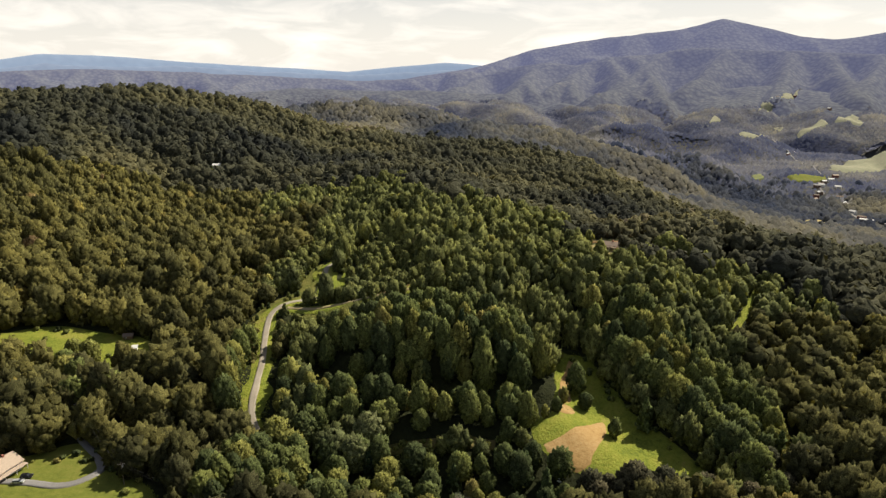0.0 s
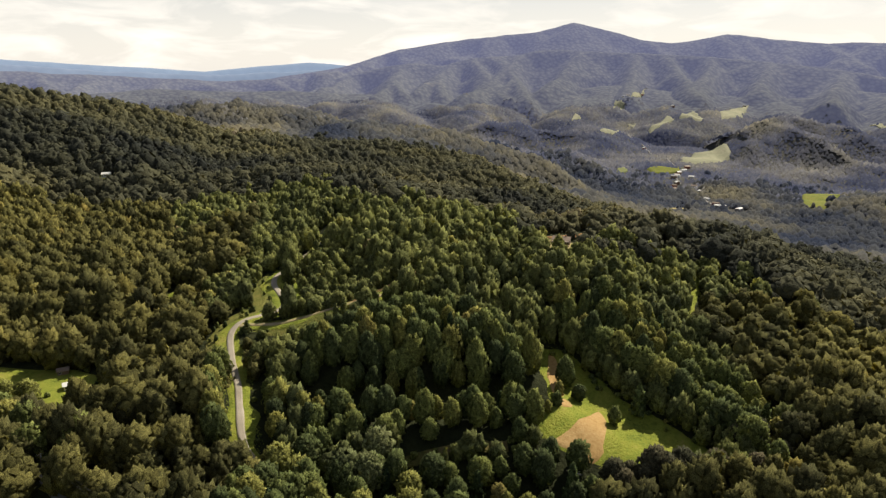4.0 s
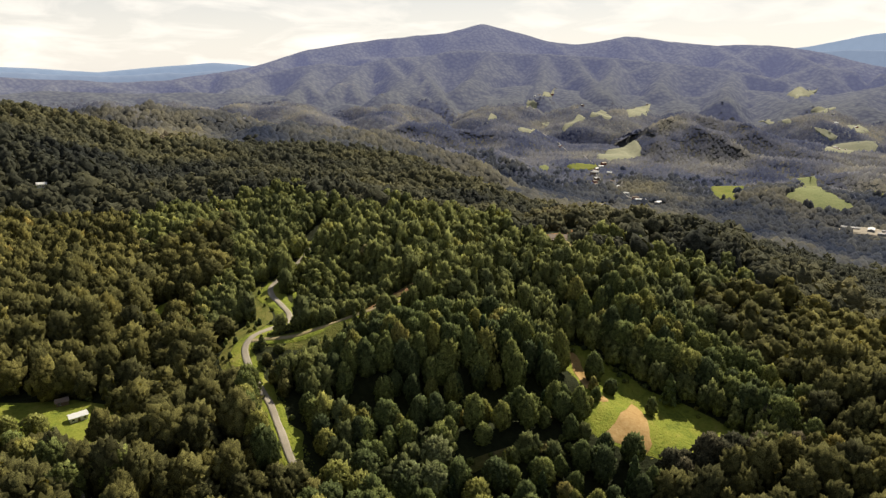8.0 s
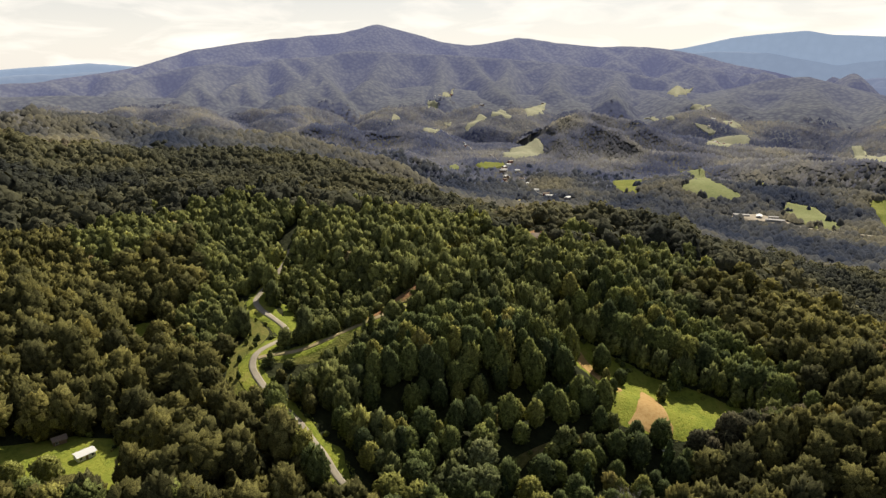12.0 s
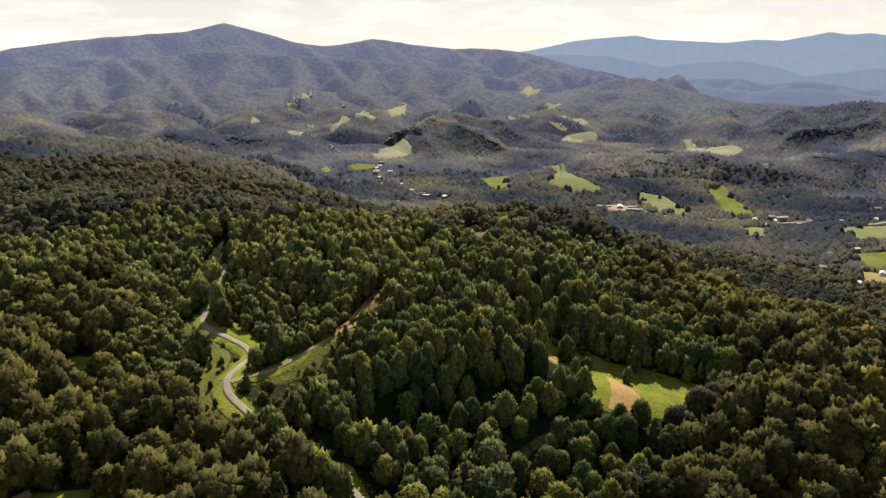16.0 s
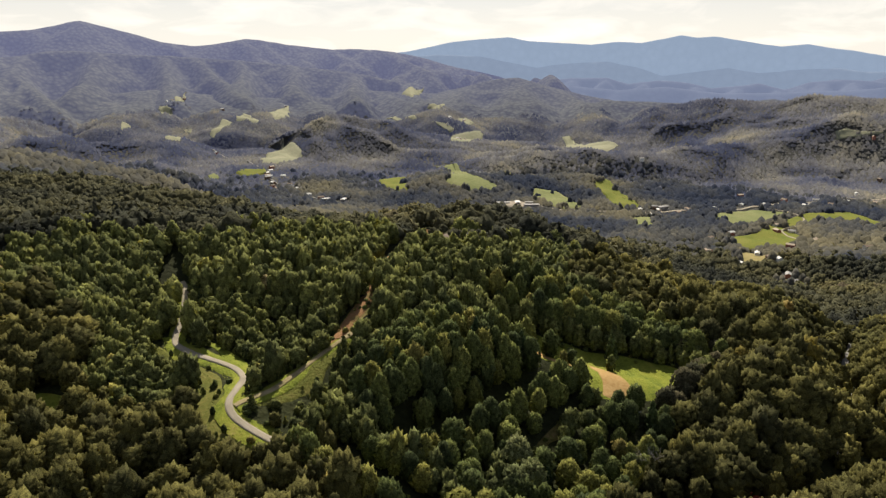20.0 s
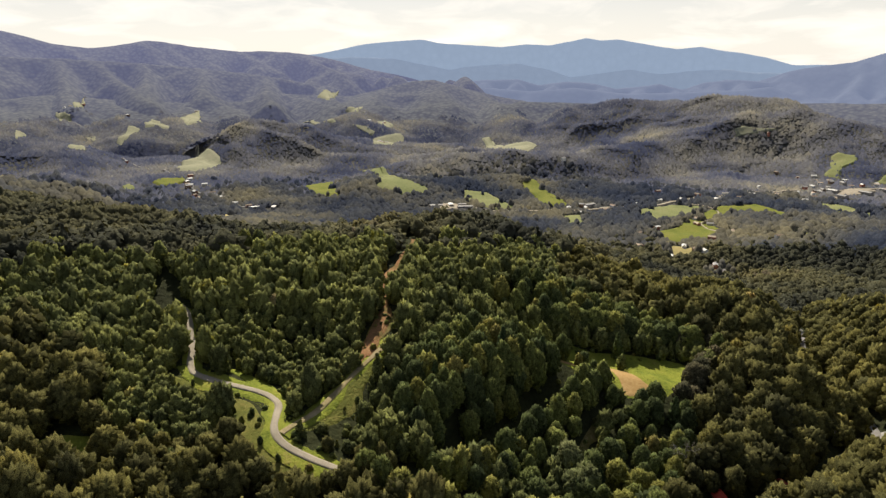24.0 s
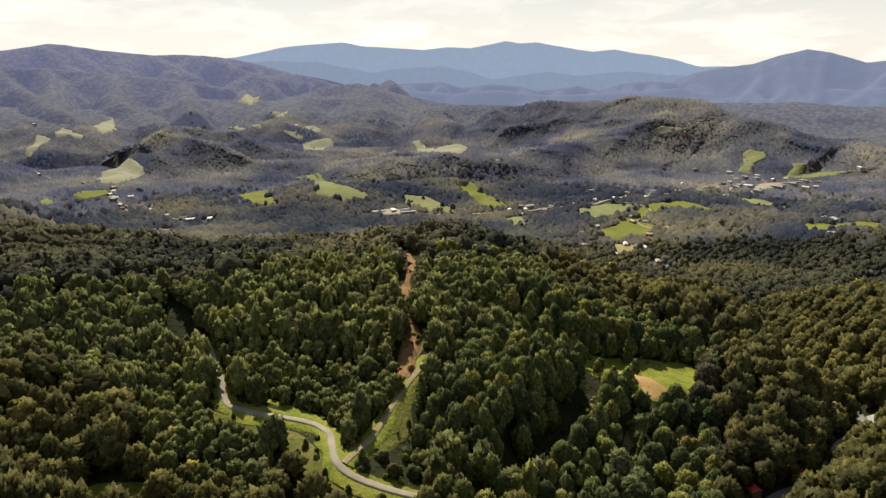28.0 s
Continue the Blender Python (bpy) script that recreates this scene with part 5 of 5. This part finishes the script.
def stature(x, y):
    """How tall the trees of each stand grow."""
    s = 1 + 0.16 * value_noise(x, y, 60, 19)
    for outline in YOUNG:
        s = np.where(inside(x, y, outline), s * 0.62, s)
    s = np.where(inside(x, y, TRACKSIDE), s * np.where(x < -50, 0.6, 0.78), s)
    for outline in LOFTY:
        s = np.where(inside(x, y, outline), s * 1.16, s)
    return np.where(inside(x, y, LOWER), s * 1.02, s)


def tree_list(x, y, shapes, seed, weights=None):
    """For each tree its shape, tint, size and turn."""
    rng = np.random.default_rng(seed)
    kinds = rng.choice(len(shapes), len(x), p=weights)
    # Old stands tinted darker, in place of the shade on their slope
    tint = np.clip(0.37 - 0.12 * (inside(x, y, OLD) & (y > 165)) + 0.30 * fractal(x, y, 150, 23, 4) + rng.normal(0, 0.11, len(x)) + 0.5 * (rng.uniform(0, 1, len(x)) > 0.988), 0, 1)
    return kinds, tint, rng.triangular(0.55, 0.90, 1.45, len(x)), rng.uniform(0, 2 * math.pi, len(x)), rng.uniform(0.88, 1.16, len(x))


def stand_tint(x, y, rng):
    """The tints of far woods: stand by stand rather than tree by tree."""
    # On the valley and far ramps, low tints paint shade, high ones sun
    return np.clip(0.42 + 0.80 * fractal(x, y, 170, 23, 5) + rng.normal(0, 0.07, len(x)), 0, 1)


def plant(name, x, y, shapes, wide, tall, material, label, seed, weights=None, foot=0.16, level=0.0, lie=land):
    """Many trees as one mesh of woods, each with its own size, turn and tint."""
    z = lie(x, y)
    kinds, tint, size, turn, slim = tree_list(x, y, shapes, seed, weights)
    if level > 0.1:
        size = np.random.default_rng(seed + 2).triangular(0.5, 0.8, 1.7, len(x)) * (1 + 0.25 * fractal(x, y, 60, 29, 3))
        tint = stand_tint(x, y, np.random.default_rng(seed + 1))
    slope = np.stack([(lie(x - 12, y) - lie(x + 12, y)) / 24, (lie(x, y - 12) - lie(x, y + 12)) / 24, np.ones(len(x))], -1) if level else np.zeros((len(x), 3))
    all_v, all_f, all_t, all_n, all_s, base = [], [], [], [], [], 0
    for k, (v, f, ways) in enumerate(shapes):
        pick = np.where(kinds == k)[0]
        if len(pick) == 0:
            continue
        grow = stature(x[pick], y[pick])
        w, h = wide * size[pick] / slim[pick] * grow ** 0.5, tall * size[pick] * slim[pick] * grow
        c, s = np.cos(turn[pick])[:, None], np.sin(turn[pick])[:, None]
        px = (v[None, :, 0] * c - v[None, :, 1] * s) * w[:, None] + x[pick][:, None]
        py = (v[None, :, 0] * s + v[None, :, 1] * c) * w[:, None] + y[pick][:, None]
        pz = (v[None, :, 2] * (1 - foot) + foot) * h[:, None] + z[pick][:, None] - 0.6
        nx, ny = ways[None, :, 0] * c - ways[None, :, 1] * s, ways[None, :, 0] * s + ways[None, :, 1] * c
        all_v.append(np.stack([px, py, pz], -1).reshape(-1, 3))
        all_n.append(np.stack([nx, ny, np.broadcast_to(ways[None, :, 2], nx.shape)], -1).reshape(-1, 3))
        all_f.append((f[None] + (base + np.arange(len(pick)) * len(v))[:, None, None]).reshape(-1, 3))
        all_t.append(np.repeat(tint[pick], len(v)))
        all_s.append(np.repeat(slope[pick], len(v), 0))
        base += len(pick) * len(v)
    me = mesh_of(name, np.concatenate(all_v), np.concatenate(all_f), material, True, np.concatenate(all_t))
    all_n = np.concatenate(all_n) * (1 - level) + level * np.concatenate(all_s)
    all_n /= np.linalg.norm(all_n, axis=1)[:, None]
    me.normals_split_custom_set_from_vertices(all_n.astype(np.float32))
    return tagged(new(name, me), label, "woods", kind="stuff")


shape_rng = np.random.default_rng(12)
slender = [crown_shape(shape_rng, kind, 54, (4, 7), 1.05) for kind in ("tall", "round", "round", "tall", "round", "round", "tall", "round", "tall", "cone")]
broad = [crown_shape(shape_rng, kind, 72, (4, 8), 1.05) for kind in ("round", "round", "tall", "round", "tall", "round", "round", "cone", "tall", "round")]
lighter = [crown_shape(shape_rng, kind, 31, (3, 7), 1.0) for kind in ("tall", "round", "round", "tall", "round", "tall", "round")]
middle = [crown_shape(shape_rng, kind, 9, (2, 6), 0.9, 4) for kind in ("round", "round", "tall", "round", "round", "tall", "round", "cone")]
outer_shapes = [crown_shape(shape_rng, kind, 4, (2, 6), 0.85, 4) for kind in ("round", "round", "tall", "round", "round", "round")]
rounded = [treetop(shape_rng, 6, True) for k in range(7)]
simplest = [treetop(shape_rng, 6, False) for k in range(7)]

tx, ty = scatter(-420, 520, -60, 640, 5.5, 1)
d = off_way(tx, ty) + ragged(tx, ty, 45) * (off_way(tx, ty) > 200)
keep = ~open_ground(tx, ty) & in_sweep(tx, ty) & (d < 420) & (d > 60)
keep &= ~grown(tx, ty)
west = keep & (tx + 0.25 * (ty - 400) < -115 + 20 * fractal(tx, ty, 80, 63, 3))
plant("west_woods", tx[west], ty[west], slender, 9.4, 13.2, leaves_wood, "olive broadleaf woods on the slope beyond the lane", 34, None, 0.05)
keep &= ~west
close = keep & (d < 330)
plant("near_woods", tx[close], ty[close], slender, 8.4, 13.2, leaves_knoll, "dense broadleaf woods in mixed summer greens", 3, None, 0.05)
plant("knoll_woods", tx[keep & ~close], ty[keep & ~close], lighter, 8.8, 12.8, leaves_knoll, "dense broadleaf woods over the knoll in summer greens", 33, None, 0.05)
# full-grown trees in the hollows and round the meadows
tx, ty = scatter(-420, 520, -60, 640, 8.6, 7)
d = off_way(tx, ty) + ragged(tx, ty, 45) * (off_way(tx, ty) > 200)
keep = ~open_ground(tx, ty) & in_sweep(tx, ty) & (d < 420) & (d > 60) & grown(tx, ty)
stands = inside(tx, ty, LOFTY[0]) | inside(tx, ty, LOFTY[1]) | inside(tx, ty, LOWER)
keep &= ~stands
near_x, near_y, near_d = tx[keep], ty[keep], d[keep]
# the dense tall stands over the gully and beside the dell
tx, ty = scatter(-70, 155, 205, 336, 6.9, 17)
keep = ~open_ground(tx, ty) & (inside(tx, ty, LOFTY[0]) | inside(tx, ty, LOFTY[1]) | inside(tx, ty, LOWER))
stand_x, stand_y = tx[keep], ty[keep]
# the stretch of woods round the dell and the gully, tree by tree
single = (near_x > -95) & (near_x < 130) & (near_y > 205) & (near_y < 310)
close = ~single & (near_d < 300)
plant("old_woods", near_x[close], near_y[close], broad, 12.8, 15.6, leaves_wood, "tall full-grown broadleaf woods in deep greens", 13, None, 0.05)
close = ~single & (near_d >= 300)
plant("slope_woods", near_x[close], near_y[close], lighter, 12.6, 14.5, leaves_wood, "full-grown broadleaf woods on the slopes", 14, None, 0.05)

tx, ty = scatter(-1100, 1150, -900, 1500, 9.6, 2)
d = off_way(tx, ty) + ragged(tx, ty, 45)
outer = off_way(tx, ty) + ragged(tx, ty, 130)
keep = ~open_ground(tx, ty) & in_sweep(tx, ty) & (d >= 420) & (outer < 1080)
outlying = keep & (d > 720)
plant("ridge_woods", tx[outlying], ty[outlying], outer_shapes, 14.0, 12.0, hazed_hill_leaves, "olive broadleaf woods on the ridges", 44, None, 0.05, 0.18)
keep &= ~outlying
plant("hill_woods", tx[keep], ty[keep], middle, 14.2, 12.5, hazed_hill_leaves, "olive broadleaf woods over the farther slopes", 4, None, 0.05, 0.15)

tx, ty = scatter(-1500, 1800, -1300, 2000, 10.6, 5)
d = off_way(tx, ty) + ragged(tx, ty, 130)
keep = ~open_ground(tx, ty) & in_sweep(tx, ty) & (d >= 1080) & (np.hypot(tx + 150, ty - 130) + ragged(tx, ty, 220) < 1890)
plant("valley_woods", tx[keep], ty[keep], rounded, 14.0, 11.5, hazed_valley_leaves, "hazy dark woods on valley slopes", 6, None, 0.0, 0.6)

tx, ty = scatter(-1600, 3300, -1500, 3450, 11.2, 8)
r, b = np.hypot(tx + 150, ty - 130), np.degrees(np.arctan2(tx + 150, ty - 130))
keep = (r + ragged(tx, ty, 220) >= 1890) & (r + ragged(tx, ty, 200) < 3200) & (b > -36) & (b < 108)
tx, ty = tx[keep], ty[keep]
keep = ~open_ground(tx, ty)
plant("far_woods", tx[keep], ty[keep], simplest, 15.0, 8.0, hazed_far_leaves, "far dusky woods over low hills", 16, None, 0.0, 0.85, surface)

tx, ty = scatter(-700, 500, -500, 400, 11.0, 9)
d = off_way(tx, ty)
keep = ~open_ground(tx, ty) & ((~in_sweep(tx, ty) & (d < 330)) | (d <= 60))
plant("woods_behind", tx[keep], ty[keep], lighter, 15.0, 16.0, leaves_wood, "broadleaf woods below and behind the flight", 10)

# ---- single trees, each with trunk and crown ----
def crown_mesh(name, shape, wide, tall, material, foot):
    v, f, ways = shape
    me = mesh_of(name, np.column_stack([v[:, 0] * wide, v[:, 1] * wide, (v[:, 2] * (1 - foot) + foot) * tall]), f, material, True)
    me.normals_split_custom_set_from_vertices(ways.astype(np.float32))
    return me


def tree(name, crown, trunk, x, y, size, turn, label, category, group=""):
    """A tree: its trunk with limbs and its crown. size: one scale, or one across and one upwards."""
    across, up = size if isinstance(size, tuple) else (size, size)
    ob = new(name)
    ob.matrix_world = Matrix.LocRotScale((x, y, float(land(x, y)) - 0.3), Euler((0, 0, turn)), (across, across, up))
    for what, me in (("trunk", trunk), ("crown", crown)):
        p = new(what, me)
        p.parent = ob
    return tagged(ob, label, category, group)


tree_rng = np.random.default_rng(40)
broad_trunk, pine_trunk, slim_trunk = trunk_mesh("broad_trunk", 13.5, 0.34), trunk_mesh("pine_trunk", 15, 0.28), trunk_mesh("slim_trunk", 7, 0.12)
round_crowns = [crown_mesh("round_crown", crown_shape(tree_rng, "round", 170, (6, 10)), 11.2, 14.5, leaves_tree, 0.06) for k in range(5)]
tall_crowns = [crown_mesh("tall_crown", crown_shape(tree_rng, "tall", 150, (6, 10)), 10.0, 15.0, leaves_tree, 0.05) for k in range(4)]
dusk_crowns = [crown_mesh("dusky_crown", crown_shape(tree_rng, "round", 170, (6, 10)), 11.6, 14.0, leaves_dusk, 0.06) for k in range(3)]
pale_crown = crown_mesh("pale_crown", crown_shape(tree_rng, "round", 150, (6, 10)), 11.0, 13.0, leaves_pale, 0.05)
pine_crowns = [crown_mesh("pine_crown", crown_shape(tree_rng, "cone", 110, (6, 9)), 9.0, 15, needles_tree, 0.08) for k in range(3)]
young_crowns = [crown_mesh("young_crown", crown_shape(tree_rng, kind, 56, (4, 8)), 4.6, 7.6, leaves_tree, 0.05) for kind in ("tall", "tall", "tall", "round")]
bush_crowns = [crown_mesh("bush_crown", crown_shape(tree_rng, "round", 36, (3, 7)), 4.0, 2.6, leaves_tree, -0.1) for k in range(3)]

sx, sy = np.concatenate([near_x[single], stand_x]), np.concatenate([near_y[single], stand_y])
slim = np.concatenate([np.full(single.sum(), 1.0), np.full(len(stand_x), 0.92)])
size = tree_rng.uniform(0.74, 1.20, len(sx))
grow = stature(sx, sy)
kind = tree_rng.uniform(0, 1, len(sx))
for x, y, s, k in zip(sx, sy, zip(size * grow ** 0.4 * slim, size * grow), kind):
    a = tree_rng.uniform(0, 6.28)
    if x > 48 and y < 226 and k < 0.8:
        tree("oak_tree", dusk_crowns[int(k * 1000) % 3], broad_trunk, x, y, s, a, "dusky purple-brown broad tree below the dell", "tree", "dusky trees")
    elif k < 0.36:
        tree("broadleaf_tree", round_crowns[int(k * 1000) % 5], broad_trunk, x, y, s, a, "broad-crowned green summer tree in dense woods", "tree", "woodland trees")
    elif k < 0.93:
        tree("poplar_tree", tall_crowns[int(k * 1000) % 4], broad_trunk, x, y, s, a, "tall oval-crowned green tree in dense woods", "tree", "woodland trees")
    else:
        tree("pine_tree", pine_crowns[int(k * 1000) % 3], pine_trunk, x, y, s, a, "dark green pine among broadleaf woods", "tree", "woodland pines")

# trees that stand alone in and round the dell
tree("pine_tree", pine_crowns[0], pine_trunk, 90, 258, 1.15, 0.4, "lone dark pine standing in the green meadow", "tree")
tree("young_tree", young_crowns[0], slim_trunk, 75, 252, 1.35, 1.4, "small dark tree beside the tan field", "tree")
tree("poplar_tree", tall_crowns[0], broad_trunk, 64, 284, 1.12, 2.0, "slender tall tree at the meadow's edge", "tree")
tree("poplar_tree", round_crowns[2], broad_trunk, 66, 272, 0.62, 0.9, "slender green tree at the meadow's edge", "tree")
tree("young_tree", young_crowns[1], slim_trunk, 56, 272, 1.1, 0.2, "small dark conifer beside bare earth", "tree")
tree("young_tree", young_crowns[3], slim_trunk, 51, 262, 1.0, 0.2, "small bushy tree beside bare earth", "tree")
tree("young_tree", young_crowns[1], slim_trunk, 45, 258, 0.9, 2.2, "small dark conifer in the meadow", "tree")
for x, y, s in ((-47, 243, 1.35), (-38, 240, 1.3), (-33, 250, 1.3)):
    tree("broadleaf_tree", pale_crown, broad_trunk, x, y, s, x, "dense round-headed pale green tree", "tree", "round trees")

# tall trees that overhang the lower lane
lane_rng = np.random.default_rng(61)
for k, y in enumerate([268, 274, 280, 286, 292]):
    x = float(np.interp(y, [262, 284, 302], [-88, -91, -93])) + 14.0 + lane_rng.uniform(-0.6, 1.2)
    tree("broadleaf_tree", round_crowns[k % 5], broad_trunk, x, y, (lane_rng.uniform(0.7, 0.85), lane_rng.uniform(0.72, 0.9)), k, "green tree beside the gravel lane", "tree", "lane trees")

for k, (x, y) in enumerate(((-101, 309), (-103, 300), (-104, 291), (-103, 282), (-101, 273), (-99, 264))):
    tree("broadleaf_tree", round_crowns[(k + 2) % 5], broad_trunk, x, y, (0.95 + 0.06 * (k % 3), 1.26 + 0.1 * (k % 2)), k + 0.5, "green tree beside the gravel lane", "tree", "lane trees")
for k, (x, y) in enumerate(((-74, 251), (-66, 244), (-79, 241), (-62, 254), (-84, 233), (-70, 234))):
    tree("oak_tree", round_crowns[k % 5], broad_trunk, x, y, (1.25 - 0.05 * (k % 3), 1.05 + 0.06 * (k % 2)), k * 1.1, "broad dark oak over the foot of the lane", "tree", "oaks by the lane")
for x, y, s in ((-184, 286, 1.2), (-174, 280, 1.3), (-198, 318, 0.9), (-186, 312, 1.0), (-192, 300, 1.0), (-150, 262, 1.3), (-166, 262, 1.2)):
    tree("broadleaf_tree", round_crowns[2], broad_trunk, x, y, s, y, "large dark green tree at the meadow's edge", "tree", "meadow trees")
for k, (x, y) in enumerate(((67, 209), (75, 208), (83, 210), (90, 207), (98, 210))):
    tree("oak_tree", dusk_crowns[k % 3], broad_trunk, x, y, 0.95 + 0.09 * (k % 3), k * 1.3, "broad dusky tree at the foot of the dell meadow", "tree", "dell trees")
# the tall stand that shades the meadow in the dell
for k, (x, y) in enumerate(smooth_line([(84, 306), (92, 288), (102, 270), (112, 254), (119, 238), (121, 220)], 6.0)):
    tree("broadleaf_tree" if k % 3 else "poplar_tree", (round_crowns[k % 5] if k % 3 else tall_crowns[k % 4]), broad_trunk, x + lane_rng.uniform(-1, 2), y, lane_rng.uniform(1.15, 1.4), k, "tall tree shading the edge of the dell meadow", "tree", "dell trees")

# young growth on the banks of lane and track
bank_rng = np.random.default_rng(77)
for k in range(150):
    x, y = bank_rng.uniform(-116, -24), bank_rng.uniform(314, 440)
    on_bank = inside(x, y, np.array([(-83, 440), (-93, 415), (-94, 387), (-106, 372), (-114, 350), (-112, 320), (-103, 320), (-103, 352), (-94, 366), (-82, 384), (-84, 410)])) or inside(x, y, np.array([(-84, 347), (-74, 338), (-60, 337), (-44, 342), (-50, 347), (-70, 347)]))
    if on_bank and line_distance(x, y, lane_line)[0] > 6 and line_distance(x, y, track_line)[0] > 4:
        tree("young_tree", young_crowns[k % 4], slim_trunk, x, y, bank_rng.uniform(0.28, 0.6), k, "young green tree on the weedy bank", "tree", "bank saplings")

# tufts and weeds in the meadows, on banks and verges
weed_rng = np.random.default_rng(95)
wx, wy = weed_rng.uniform(-160, 125, 70000), weed_rng.uniform(205, 440, 70000)
weedy = np.zeros(len(wx), bool)
for outline in CLEAR[:10]:
    weedy |= inside(wx, wy, outline)
weedy |= (line_distance(wx, wy, lane_line)[0] < 7.0) | (line_distance(wx, wy, [(-95, 262), (-98, 284), (-104, 304), (-107, 330)])[0] < 6.0) | (line_distance(wx, wy, track_line)[0] < 6.0)
weedy &= (line_distance(wx, wy, lane_line)[0] > 2.8) & (line_distance(wx, wy, track_line)[0] > 2.6) & ~inside(wx, wy, np.array(TAN)) & (wx > -130)
weedy &= value_noise(wx, wy, 14, 66) > -0.25
plant("weeds", wx[weedy], wy[weedy], simplest, 1.5, 1.0, leaves_weed, "rough tufts and weeds in meadows and on verges", 96, None, -0.1)

# trees in and along the valley fields
field_rng = np.random.default_rng(83)
fx, fy = [], []
for outline in FIELD_EDGES:
    edge = np.array(outline + outline[:1], float)
    for k in range(11 if math.hypot(*edge[0]) < 2000 else 5):
        j = field_rng.integers(0, len(edge) - 1)
        p = edge[j] + field_rng.uniform(0, 1) * (edge[j + 1] - edge[j]) + field_rng.normal(0, 5, 2)
        p = p + field_rng.uniform(0, 0.5) ** 2 * (edge[:-1].mean(0) - p)
        for _ in range(field_rng.integers(1, 4)):
            fx.append(p[0] + field_rng.normal(0, 5))
            fy.append(p[1] + field_rng.normal(0, 5))
fx, fy = np.array(fx), np.array(fy)
beyond = np.hypot(fx + 150, fy - 130) > 1890
plant("field_trees", fx[~beyond], fy[~beyond], rounded, 12.0, 14.0, hazed_valley_leaves, "dark trees along and in the valley fields", 8, None, 0.0, 0.15)
plant("far_field_trees", fx[beyond], fy[beyond], simplest, 14.0, 9.0, hazed_far_leaves, "hazy trees along the far fields", 18, None, 0.0, 0.55, surface)

def dead_tree(x, y, height, label):
    """A leafless grey tree: a trunk that forks again and again into bare twigs."""
    rng = np.random.default_rng(17)
    verts, faces = [], []

    def grow(foot, way, length, girth, depth):
        tip = foot + way * length
        side = way.orthogonal().normalized()
        up = way.cross(side)
        k = len(verts)
        for p, r in ((foot, girth), (tip, girth * 0.6)):
            for j in range(5):
                verts.append(p + side * (r * math.cos(1.2566 * j)) + up * (r * math.sin(1.2566 * j)))
        for j in range(5):
            faces.append((k + j, k + (j + 1) % 5, k + 5 + (j + 1) % 5, k + 5 + j))
        if depth:
            for b in range(3):
                turn = Vector(rng.normal(0, 0.48, 3)) + way
                grow(foot.lerp(tip, 0.62 + 0.19 * b), turn.normalized(), length * rng.uniform(0.55, 0.78), girth * 0.55, depth - 1)
    grow(Vector((0, 0, -0.5)), Vector((0, 0, 1)), height * 0.42, 0.32, 5)
    ob = new("dead_tree", mesh_of("dead_tree", [tuple(v) for v in verts], faces, grey_bark, True))
    ob.location = (x, y, float(land(x, y)))
    return tagged(ob, label, "tree")


dead_tree(6, 204, 19, "leafless grey dead tree among green woods")

# young growth in the scrub by the lane
bx, by = scatter(-140, 0, 350, 476, 5.6, 51)
keep = (inside(bx, by, YOUNG[1]) | inside(bx, by, YOUNG[2])) & ~open_ground(bx, by, -1.8)
for x, y in zip(bx[keep], by[keep]):
    k = tree_rng.integers(0, 4)
    tree("young_tree", young_crowns[k], slim_trunk, x, y, tree_rng.uniform(0.35, 0.9), tree_rng.uniform(0, 6.28), "slim young tree in scrub beside the lane", "tree", "young trees by the lane")

# bushes on the verges, banks and meadow edges
bush_rng = np.random.default_rng(77)
for line, spread, count in ((lane_line, 8.0, 90), (track_line, 7.0, 36), (red_line, 7.0, 30), ([(60, 318), (84, 284), (104, 246), (120, 212)], 7.0, 40), ([(-262, 338), (-202, 356), (-160, 330), (-213, 311)], 6.0, 16), ([(-172, 224), (-132, 226), (-112, 206)], 8.0, 16), ([(-40, 246), (22, 245)], 7.0, 24), ([(-66, 294), (44, 272)], 5.0, 24)):
    path = smooth_line(line, 2.0)
    for k in range(count):
        p = path[bush_rng.integers(0, len(path))] + bush_rng.normal(0, spread * 0.6, 2)
        if line_distance(p[0], p[1], lane_line)[0] < 4.2 or line_distance(p[0], p[1], track_line)[0] < 3.6:
            continue
        b = new("bush", bush_crowns[k % 3])
        s = bush_rng.uniform(0.35, 1.0)
        b.matrix_world = Matrix.LocRotScale((p[0], p[1], float(land(p[0], p[1])) + 0.2), Euler((0, 0, k)), (s, s, s * bush_rng.uniform(0.8, 1.3)))
        tagged(b, "low leafy green bush on a grassy bank", "bush", "bushes")
